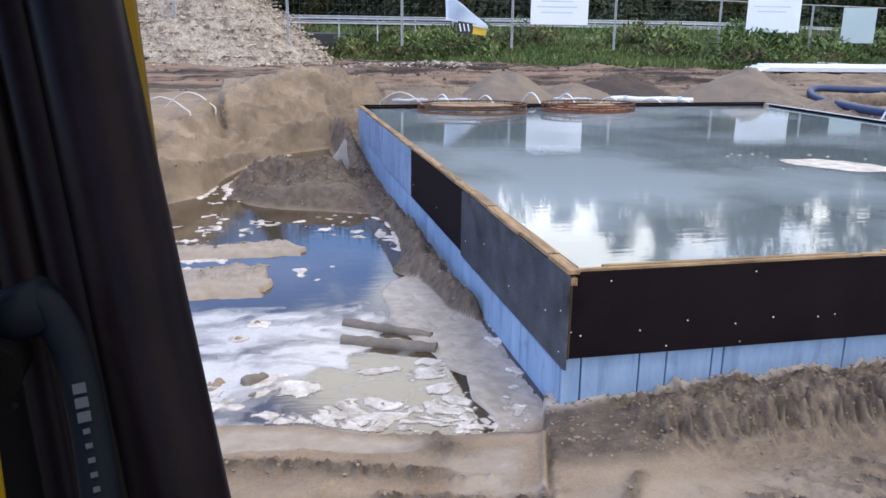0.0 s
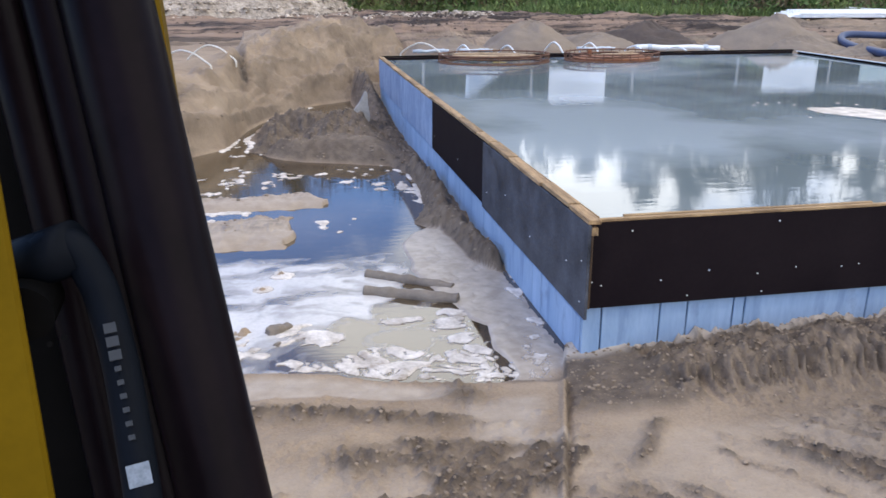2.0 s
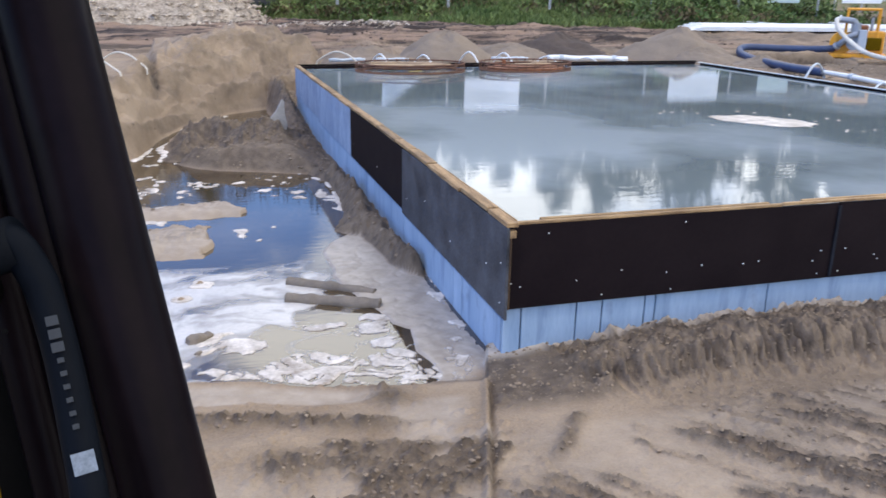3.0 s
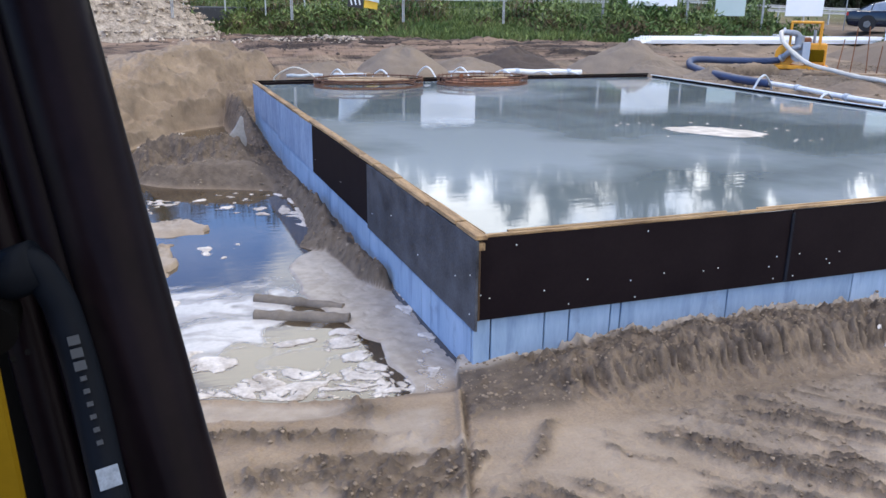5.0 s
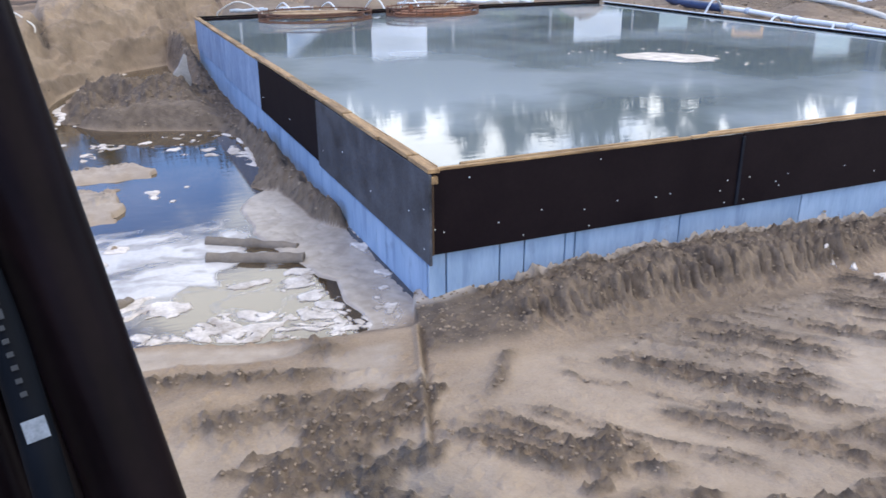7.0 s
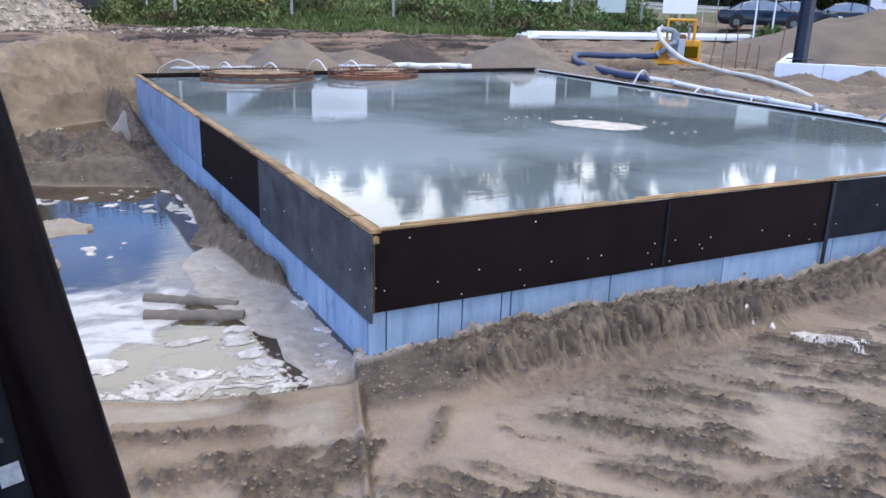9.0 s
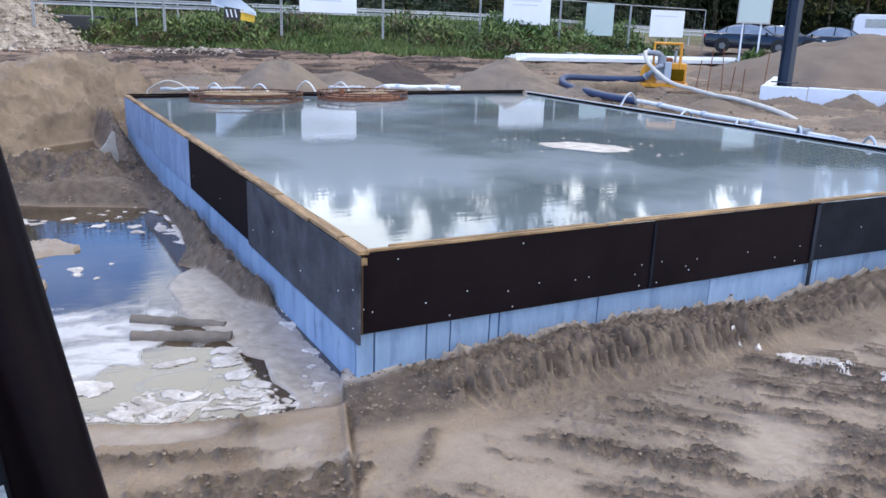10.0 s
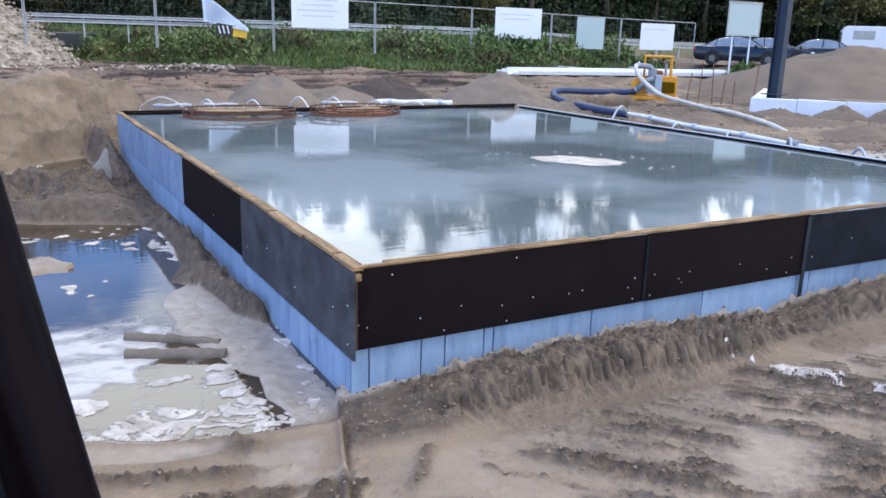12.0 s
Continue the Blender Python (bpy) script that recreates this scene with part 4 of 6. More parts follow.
def patch(name, PX, PY, H, z, thick, mat, label, category, kind="stuff"):
    """A thin raised patch wherever H is above zero."""
    ny, nx = PX.shape
    zz = z + np.where(H > 0, thick * np.sqrt(np.clip(H, 0, 0.3)), np.maximum(-0.012, 0.09 * H))
    idx = np.arange(nx * ny).reshape(ny, nx)
    q = np.stack([idx[:-1, :-1], idx[:-1, 1:], idx[1:, 1:], idx[1:, :-1]], -1).reshape(-1, 4)
    keep = (H > 0).ravel()[q].any(1)
    q = q[keep]
    used, inv = np.unique(q, return_inverse=True)
    verts = np.stack([PX.ravel(), PY.ravel(), zz.ravel()], -1)[used]
    me = mesh_of(name, verts, inv.reshape(-1, 4), mat, True)
    me.attributes.new("cover", "FLOAT", "POINT").data.foreach_set("value", np.clip(H.ravel()[used], 0, 1).astype(np.float32))
    return tagged(new(name, me), label, category, kind=kind)


patch("scum_patch", PX, PY, H, 0.966, 0.012, FOAM, "pale scum floating on the slab water", "scum")

# milky film and foam on the puddle
PX, PY = np.meshgrid(np.arange(-4.6, -0.1, 0.013), np.arange(-0.3, 3.6, 0.013))
wx, wy = PX + 0.40 * fbm(PX * 1.5, PY * 1.5, 5), PY + 0.40 * fbm(PX * 1.5 + 40, PY * 1.5, 5)
right = np.interp(PY, [0, 0.5, 1.0, 1.4, 1.6, 2.1, 2.6, 3.2], [-2.2, -2.0, -1.75, -1.45, -1.25, -1.2, -0.85, -0.8])
zone = step(0.12, -0.12, PX - right + 0.9 * fbm(PX * 1.6 + 8, PY * 1.6, 4)) * step(3.0, 2.15, PY + 0.5 * fbm(PX, PY, 3) + 0.25 * (PX + 1.9) * (PX < -1.9))
film = zone * 0.60 - 0.9 * np.abs(fbm(wx * 1.5 + 5, wy * 2.6, 5)) - (zone < 0.2)
wisps = step(0.9, 0.5, np.abs(PY - 0.75)) * (0.13 - 1.2 * np.abs(fbm(wx * 2.0 + 15, wy * 2.8, 4)))
film = np.maximum(film, wisps - (PX > -0.62))
patch("milky_film", PX, PY, film, WATER, 0.004, FILM, "milky pale film spread over the puddle", "foam")
d1, o1 = cells(wx * 6.0, wy * 9.0)
d2, o2 = cells(wx * 13 + 7, wy * 20, 5)
blobs = np.maximum(0.62 * (0.40 + 0.7 * o1) - d1, np.where(o2 > 0.35, 0.55 * (0.3 + o2) - d2, -0.3) * 0.5) * 0.5
dense = step(0.95, 0.6, PY + 0.6 * fbm(PX * 1.2, PY * 1.2, 3) - 0.35 * step(-1.6, -1.0, PX)) * step(0.26, 0.08, fbm(PX * 0.9 + 3, PY * 1.3, 3))
spray = (fbm(PX * 0.9 + 21, PY * 1.3, 3) > 0.2) * (o1 > 0.85) * (PY < 2.6)
foam = blobs + 0.075 * fbm(PX * 15, PY * 15, 4) - 0.5 * (1 - np.clip(np.maximum(dense, spray), 0, 1)) - (PX > -0.5) - (PY < puddle_edge(PX) + 0.05 + 0.08 * fbm(PX * 3, PY * 3, 2))
for cx, cy, rx, ry in ((-1.80, 0.84, 0.22, 0.14), (-1.18, 1.04, 0.15, 0.07), (-2.12, 2.27, 0.10, 0.10), (-2.27, 1.93, 0.08, 0.07), (-1.55, 0.30, 0.12, 0.07), (-1.25, 0.24, 0.13, 0.07), (-2.4, 0.62, 0.16, 0.1), (-0.82, 0.9, 0.14, 0.14), (-0.72, 1.12, 0.12, 0.08), (-0.78, 0.62, 0.12, 0.1)):
    r = np.hypot((PX - cx) / rx, (PY - cy) / ry)
    foam = np.where(r < 1.3, np.maximum(foam, 0.22 * (1.05 - r) + 0.22 * fbm(wx * 9, wy * 9, 4)), foam)
patch("foam", PX, PY, foam, WATER + 0.002, 0.022, FOAM, "creamy foam floating in flakes on the puddle", "foam")
# a curl of foam along the foot of the side wall
PX, PY = np.meshgrid(np.arange(-0.7, -0.03, 0.012), np.arange(-0.15, 2.1, 0.012))
line = -0.09 - 0.22 * step(1.0, 0.2, PY) + 0.16 * fbm(PX * 2, PY * 2.2, 3)
d1, o1 = cells(PX * 11, PY * 8)
H = 0.06 - 1.5 * np.abs(PX - line) + 0.34 * fbm(PX * 9, PY * 6, 4) - 0.16 * d1
ob = patch("foam", PX, PY, H, 0.0, 0.02, FOAM, "wrinkled foam lying along the foot of the side wall", "foam")
for vert in ob.data.vertices:
    vert.co.z += max(WATER, ground_z(vert.co.x, vert.co.y)) + 0.002
# foam drifted against the banks further back, and in the wheel mark on the right
PX, PY = np.meshgrid(np.arange(-4.2, 0.0, 0.025), np.arange(3.5, 15.0, 0.025))
gz, _ = terrain(PX, PY)
d1, o1 = cells(PX * 7, PY * 5)
shore = np.exp(-((gz - WATER + 0.015) / 0.04) ** 2) * step(0.0, 0.15, fbm(PX * 1.1, PY * 0.8, 3) - 0.02)
f2 = np.maximum(shore * 0.66 - 0.3 - d1 * 0.3 + 0.5 * fbm(PX * 6, PY * 6, 4), (0.20 - d1) * (o1 > 0.98) - 0.5 * (o1 <= 0.98))
patch("foam", PX, PY, np.where(gz < WATER + 0.02, f2, -1), WATER + 0.001, 0.022, FOAM, "pale foam flecks drifted along the bank", "foam")
PX, PY = np.meshgrid(np.arange(2.7, 4.6, 0.02), np.arange(-2.3, -0.7, 0.02))
gz, _ = terrain(PX, PY)
u, v = 0.42 * (PX - 3.45) - 0.91 * (PY + 1.35), 0.91 * (PX - 3.45) + 0.42 * (PY + 1.35)
d1, o1 = cells(PX * 6, PY * 6)
f3 = 0.72 - np.hypot(u / 0.95, v / 0.22) + 1.1 * fbm(PX * 7, PY * 7, 4) - 0.7 * d1
ob = patch("foam", PX, PY, f3, 0.0, 0.010, FOAM, "white foam caught in a wheel mark in the sand", "foam")
for vert in ob.data.vertices:
    vert.co.z += ground_z(vert.co.x, vert.co.y) + 0.004

# two sand-covered logs half sunk in the puddle
for a, c, r in (((-1.34, 2.13, WATER + 0.012), (-0.62, 1.67, WATER), 0.048), ((-1.40, 1.70, WATER + 0.008), (-0.64, 1.35, WATER + 0.012), 0.06)):
    a, c = Vector(a), Vector(c)
    b = hose([a + (c - a) * (i / 9) + Vector((0, 0, 0.004 * math.sin(i * 1.7))) for i in range(10)], r, 14, 4, wobble=0.35)
    solid("log", b, LOGMUD, "mud-coated round log lying half sunk in the puddle", "log", group="logs in the puddle", smooth=True)


for x, y, r in ((-2.17, 1.0, 0.075), (-2.09, 1.06, 0.05), (-2.15, 0.76, 0.03)):
    b = bmesh.new()
    bmesh.ops.create_icosphere(b, subdivisions=3, radius=r)
    for v in b.verts:
        v.co = v.co * (1 + 0.5 * noise.noise(v.co * 22 + Vector((x * 9, y * 9, 0)))) 
        v.co.z *= 0.75
    solid("mud_lump", b, LOGMUD, "dark lump of mud sticking out of the puddle", "mud lump", pose(x, y, WATER), "mud lumps in the puddle", smooth=True)

b = extrude([(-0.15, -0.15), (-0.14, 0.06), (-0.05, 0.2), (0.03, 0.40), (0.07, 0.37), (0.10, 0.16), (0.16, -0.02), (0.15, -0.15)], 0.07, bevel=0.008)
solid("stone_slab", b, STONE, "pale grey broken slab sticking up out of the mound", "stone", pose(-0.72, 9.1, 0.34, -12, 10, 8))

# ---------------------------------------------------------------- excavator arm beside the camera
boom = thing("excavator_boom", "black and yellow excavator boom with thick hydraulic hoses", "excavator boom", (-2.45, -3.2, 0.0))
BASE = Vector((-2.45, -3.2, 0.0))
EDGE, AX = Vector((-2.115, -3.432, 2.024)) - BASE, Vector((-0.166, 0.319, 0.933))
SEE = (Vector((-2.115, -3.432, 2.024)) - Vector((-1.99, -4.95, 2.55))).normalized()
LEFT = AX.cross(SEE).normalized()
LEFT = LEFT if LEFT.x < 0 else -LEFT
DEEP = LEFT.cross(AX).normalized()
DEEP = DEEP if DEEP.y > 0 else -DEEP


def lane(left, deep, lo, hi, n=9, sway=0.0):
    return [EDGE + LEFT * (left + sway * math.sin(i * 0.9)) + DEEP * deep + AX * (lo + (hi - lo) * i / (n - 1)) for i in range(n)]


part("outer_hose", hose(lane(0.083, 0.0, -2.05, 1.3), 0.083, 24, 5), RUBBER, boom, "thick black rubber hose sleeve", True)
part("inner_hose", hose(lane(0.185, 0.03, -2.0, 1.3, sway=0.006), 0.05, 18, 5), RUBBER, boom, smooth=True)
part("inner_hose", hose(lane(0.27, 0.06, -2.0, 1.3, sway=0.008), 0.045, 18, 5), RUBBER, boom, smooth=True)
plate = part("boom_plate", box((0.34, 0.05, 3.2), bevel=0.01), BLACKSTEEL, boom)
fm = Matrix((LEFT, DEEP, AX)).transposed().to_4x4()
plate.matrix_local = Matrix.Translation(EDGE + LEFT * 0.30 + DEEP * 0.16 + AX * -0.42) @ fm
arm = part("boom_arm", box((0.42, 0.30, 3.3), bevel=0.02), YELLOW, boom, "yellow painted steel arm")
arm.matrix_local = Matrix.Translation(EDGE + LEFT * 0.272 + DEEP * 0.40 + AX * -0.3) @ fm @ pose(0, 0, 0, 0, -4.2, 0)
E0, E1 = Vector((-2.430, -3.55, 2.50)) - BASE, Vector((-2.365, -3.752, 1.841)) - BASE
ya = (E0 - E1).normalized()
yl = ya.cross(SEE).normalized()
yl = yl if yl.x < 0 else -yl
yd = yl.cross(ya).normalized()
yd = yd if yd.y > 0 else -yd
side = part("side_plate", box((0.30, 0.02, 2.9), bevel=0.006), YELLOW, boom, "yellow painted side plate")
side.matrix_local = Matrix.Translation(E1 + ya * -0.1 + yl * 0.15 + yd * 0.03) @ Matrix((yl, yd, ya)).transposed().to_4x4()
lab = [Vector(v) - BASE for v in ((-2.43, -3.50, 2.06), (-2.385, -3.545, 2.115), (-2.335, -3.55, 2.125), (-2.302, -3.562, 2.07), (-2.287, -3.577, 2.02), (-2.265, -3.623, 1.917), (-2.244, -3.696, 1.779), (-2.232, -3.745, 1.70), (-2.20, -3.86, 1.40), (-2.18, -3.9, 0.9), (-2.18, -3.7, 0.3), (-2.2, -3.5, 0.05))]
lh = part("hydraulic_hose", hose(lab, 0.030, 16, 6), RUBBERBLUE, boom, "dark blue hydraulic hose with a pale printed line", True)
part("hose_fitting", rod(0.045, lab[1] + Vector((-0.05, 0.02, -0.03)), lab[2] + Vector((0.012, 0, 0.0)), 28), RUBBERBLUE, boom, smooth=True)
part("pin_cap", rod(0.05, Vector((-2.41, -3.53, 2.04)) - BASE, Vector((-2.41, -3.60, 2.03)) - BASE, 20), BLACKSTEEL, boom)
toward = (Vector((-1.99, -4.95, 2.55)) - Vector((-2.265, -3.623, 1.917))).normalized()
for i in range(9):                                   # printed line on the hose
    t = i / 8
    c = lab[4].lerp(lab[6], 0.12 + 0.66 * t)
    way = (lab[6] - lab[4]).normalized()
    sd = way.cross(toward).normalized()
    q = Matrix((sd, toward, way)).transposed().to_4x4()
    big = i < 3
    o = part("print_bar", box((0.020 if big else 0.011, 0.002, 0.017 if big else 0.009), bevel=0.0008), PRINTDIM, lh)
    o.matrix_local = Matrix.Translation(c + toward * 0.0305) @ q
o = part("label_tag", box((0.036, 0.002, 0.036)), TAGGREY, lh, "small white label tag")
o.matrix_local = Matrix.Translation(lab[6] + toward * 0.0325) @ q
for p in ((-2.352, -3.60, 1.985), (-2.375, -3.60, 1.975)):
    part("bolt", rod(0.005, Vector(p) - BASE, Vector(p) - BASE + toward * 0.010, 8), BLACKSTEEL, boom)


# ---------------------------------------------------------------- on and round the slab
def ring_bm(r, tube, z, sides=40, oval=1.0, ring=6):
    b = bmesh.new()
    rows = []
    for i in range(sides):
        w = 2 * math.pi * i / sides
        c, out = Vector((r * math.cos(w), r * oval * math.sin(w), z)), Vector((math.cos(w), math.sin(w), 0))
        rows.append([b.verts.new(c + (out * math.cos(q) + Vector((0, 0, 1)) * math.sin(q)) * tube) for q in (2 * math.pi * j / ring for j in range(ring))])
    for i in range(sides):
        a, c = rows[i], rows[(i + 1) % sides]
        for j in range(ring):
            b.faces.new((a[j], c[j], c[(j + 1) % ring], a[(j + 1) % ring]))
    return b


def rebar_cage(at, r, oval, boards, disc):
    t = thing("rebar_ring", "rusty round reinforcement cage lying on the slab with boards in it", "reinforcement", at, group="reinforcement rings on the slab")
    for z, rr in ((0.012, r), (0.16, r), (0.012, r * 0.86), (0.10, r * 0.86)):
        part("hoop", ring_bm(rr, 0.015, z, oval=oval), BARDARK, t, smooth=True)
    n = 34
    for i in range(n):
        w = 2 * math.pi * i / n
        p = Vector((r * math.cos(w), r * oval * math.sin(w), 0))
        q = Vector((r * 0.86 * math.cos(w + 0.05), r * 0.86 * oval * math.sin(w + 0.05), 0))
        part("tie_bar", rod(0.008, p, p + Vector((0, 0, 0.185)), 5, bm=rod(0.007, p + Vector((0, 0, 0.02)), q + Vector((0, 0, 0.02)), 5)), BARDARK, t)
    if disc:
        b = bmesh.new()
        bmesh.ops.create_cone(b, cap_ends=True, segments=40, radius1=r * 0.84, radius2=r * 0.82, depth=0.05)
        bmesh.ops.scale(b, vec=(1, oval, 1), verts=b.verts)
        bmesh.ops.translate(b, vec=(0, 0, 0.035), verts=b.verts)
        part("cover_plate", b, RUST, t, "rusty round steel plate")
        part("lug", box((0.08, 0.05, 0.14), (-r * 0.45, 0.1, 0.13), bevel=0.01), RUST, t)
    for x, y, l, w, a in boards:
        part("board", box((l, w, 0.03), (x, y, 0.13 + 0.02 * abs(x)), (0, 1.5, a), bevel=0.004), OLDWOOD, t, "weathered wooden board")


rebar_cage((2.20, 11.32, 0.965), 1.13, 0.70, [(-0.1, -0.1, 1.5, 0.14, 12), (0.25, 0.15, 1.2, 0.12, -18), (-0.3, 0.3, 1.0, 0.12, 5), (0.45, -0.3, 0.8, 0.1, 30), (-0.45, -0.25, 0.9, 0.1, -8), (0.0, 0.45, 1.3, 0.1, 0)], False)
rebar_cage((4.72, 11.32, 0.965), 1.0, 0.74, [(0.1, -0.2, 0.9, 0.12, 15), (0.35, 0.1, 0.5, 0.12, 40), (-0.2, -0.4, 0.7, 0.1, -5)], True)

# dewatering pipes round the slab, with the arched suction hoses
def arch(a, c, high, mat, r=0.021, label="white bent suction hose arching out of the sand"):
    a, c = Vector(a), Vector(c)
    pts = [a - Vector((0, 0, 0.1))] + [a.lerp(c, t) + Vector((0, 0, high * math.sin(math.pi * t))) for t in (0.0, 0.2, 0.45, 0.7, 0.9, 1.0)] + [c - Vector((0, 0, 0.12))]
    solid("suction_hose", hose(pts, r, 8, 4), mat, label, "hose", group="arched suction hoses", smooth=True)


for i, (x, zt) in enumerate(((2.02, 1.28), (3.05, 1.24), (4.14, 1.30), (5.02, 1.30), (6.15, 1.16), (7.22, 1.08), (8.05, 1.05))):
    g = ground_z(x + 0.2, 12.75)
    arch((x - 0.12, 13.7, 0.95), (x + 0.14, 13.0, g), (zt - 0.93) * 0.72, WHITEPVC, 0.019)
arch((0.75, 14.5, 0.9), (1.6, 13.6, 0.9), 0.26, CREAMHOSE, 0.018)
arch((-3.9, 12.4, 1.0), (-2.9, 11.6, 1.05), 0.30, CREAMHOSE, 0.016)
arch((-4.4, 12.0, 1.0), (-3.3, 10.7, 1.05), 0.26, CREAMHOSE, 0.016)
for a, c, r, m in (((1.0, 14.3, 0.95), (1.85, 14.27, 0.96), 0.038, GREYPVC), ((2.1, 14.25, 0.96), (2.9, 14.22, 0.95), 0.038, GREYPVC), ((5.0, 14.2, 0.97), (5.95, 14.15, 0.96), 0.038, GREYPVC), ((6.35, 13.85, 1.0), (8.35, 13.5, 0.98), 0.068, WHITEPVC)):
    t = thing("header_pipe", "pale plastic dewatering pipe lying on the sand", "pipe", group="dewatering pipes")
    part("pipe_run", hose([Vector(a).lerp(Vector(c), i / 6) + Vector((0, 0, 0.012 * math.sin(i * 2))) for i in range(7)], r, 14, 3), m, t, smooth=True)
    for k in range(1, 6, 4):
        p, w = Vector(a).lerp(Vector(c), k / 6), (Vector(c) - Vector(a)).normalized()
        part("coupling", rod(r * 1.25, p - w * 0.05, p + w * 0.05, 14), GREYPVC, t)
t = thing("header_pipe", "long white pipe lying beside the slab on the sand", "pipe", group="dewatering pipes")
run = [(11.0, 9.7, 0.98), (10.75, 8.6, 0.99), (10.45, 7.0, 0.97), (10.2, 5.5, 0.98), (9.98, 4.2, 0.96), (9.9, 3.55, 0.96)]
part("pipe_run", hose(run, 0.052, 14, 5), WHITEPVC, t, smooth=True)
part("coupling", rod(0.105, (9.99, 4.3, 0.96), (9.97, 4.1, 0.96), 14), MACHINE, t)
part("pipe_end", rod(0.06, (9.91, 3.6, 0.96), (9.87, 3.3, 0.94), 14), STEEL, t)
for p in run[1:4]:
    part("coupling", rod(0.072, Vector(p) + Vector((0.02, 0.06, 0)), Vector(p) - Vector((0.02, 0.06, 0)), 14), GREYPVC, t)
for a, c, h in (((10.95, 9.6, 0.9), (10.1, 9.2, 0.88), 0.30), ((10.5, 7.4, 0.9), (9.75, 7.0, 0.88), 0.14), ((10.25, 5.9, 0.9), (9.72, 5.5, 0.88), 0.14), ((9.95, 4.35, 0.9), (9.65, 4.0, 0.88), 0.20), ((9.95, 3.1, 0.9), (9.65, 2.6, 0.88), 0.2)):
    arch(a, c, h, GREYPVC, 0.024, "grey bent suction hose arching over the pipe")

# small heaps of sand behind the slab
def heap(x, y, r, h, mat, label, name="sand_mound", oval=1.0, n=56, turn=0.0, sharp=1.0, group="small heaps behind the slab"):
    u = np.linspace(0, 1, 22)
    w = np.linspace(0, 2 * np.pi, n, endpoint=False)
    U, W = np.meshgrid(u, w)
    lx, ly = U * r * np.cos(W), U * r * oval * np.sin(W)
    px = x + lx * math.cos(turn) - ly * math.sin(turn)
    py = y + lx * math.sin(turn) + ly * math.cos(turn)
    px, py = px + 0.12 * r * fbm(px * 1.5 / r, py * 1.5 / r, 3), py + 0.12 * r * fbm(px * 1.5 / r + 9, py * 1.5 / r, 3)
    base = terrain(px, py)[0]
    shape = (1 - U) ** sharp * (1 + 0.25 * U)
    pz = np.minimum(base, base.mean() + 0.1) - 0.04 * (U > 0.96) - 0.02 + h * shape * (1 + 0.35 * fbm(px * 2 / r, py * 2 / r, 4)) + 0.02 * h * fbm(px * 14 / r, py * 14 / r, 3)
    m, k = U.shape
    idx = np.arange(m * k).reshape(m, k)
    nxt = np.roll(idx, -1, axis=0)
    q = np.stack([idx[:, :-1], idx[:, 1:], nxt[:, 1:], nxt[:, :-1]], -1).reshape(-1, 4)
    return tagged(new(name, mesh_of(name, np.stack([px, py, pz], -1).reshape(-1, 3), q, mat, True)), label, "heap", group)


heap(4.3, 15.9, 1.35, 0.78, HEAPSAND, "grey-brown cone of sand behind the slab")
heap(6.3, 16.2, 1.3, 0.33, HEAPSAND, "low spread of grey sand behind the pipe")
heap(2.0, 15.6, 1.2, 0.32, HEAPSAND, "low hump of tan sand behind the slab")
heap(8.0, 17.0, 1.5, 0.5, DARKHEAP, "dark heap of topsoil behind the pipe")
heap(10.9, 15.5, 1.7, 0.82, HEAPSAND, "tan cone of sand by the slab corner")
heap(11.0, 14.1, 1.1, 0.36, HEAPSAND, "brown heap of damp sand by the slab corner")
heap(11.6, 12.6, 0.8, 0.26, HEAPSAND, "small tan hump of sand beside the slab")
big = heap(26.0, 14.2, 6.4, 1.95, HEAPBROWN, "large smooth cone of brown sand", turn=-0.6, n=80, sharp=0.95, group="large heaps in the yard")
gravel_heap = heap(-5.8, 33.5, 7.3, 5.4, GRAVEL, "tall heap of pale grey gravel", name="gravel_mound", n=96, oval=0.9, sharp=1.0, group="large heaps in the yard")


def scatter(name, pts, size, mat, label, category, seed, flat=0.7, kind="stuff"):
    """Many small rough lumps as one mesh."""
    rs = np.random.RandomState(seed)
    ico = bmesh.new()
    bmesh.ops.create_icosphere(ico, subdivisions=1, radius=1.0)
    base = np.array([v.co[:] for v in ico.verts])
    tri = np.array([[v.index for v in f.verts] for f in ico.faces])
    ico.free()
    n = len(pts)
    s = size * (0.4 + rs.rand(n) ** 2 * 1.4)
    shape = base[None] * (1 + 0.55 * (rs.rand(n, len(base), 1) - 0.5)) * s[:, None, None] * np.array([1, 1, flat])
    a = rs.rand(n) * 6.283
    rx = shape[..., 0] * np.cos(a)[:, None] - shape[..., 1] * np.sin(a)[:, None]
    ry = shape[..., 0] * np.sin(a)[:, None] + shape[..., 1] * np.cos(a)[:, None]
    v = np.stack([rx, ry, shape[..., 2]], -1) + np.asarray(pts)[:, None, :]
    f = tri[None] + (np.arange(n) * len(base))[:, None, None]
    return tagged(new(name, mesh_of(name, v.reshape(-1, 3), f.reshape(-1, 3), mat)), label, category, kind=kind)


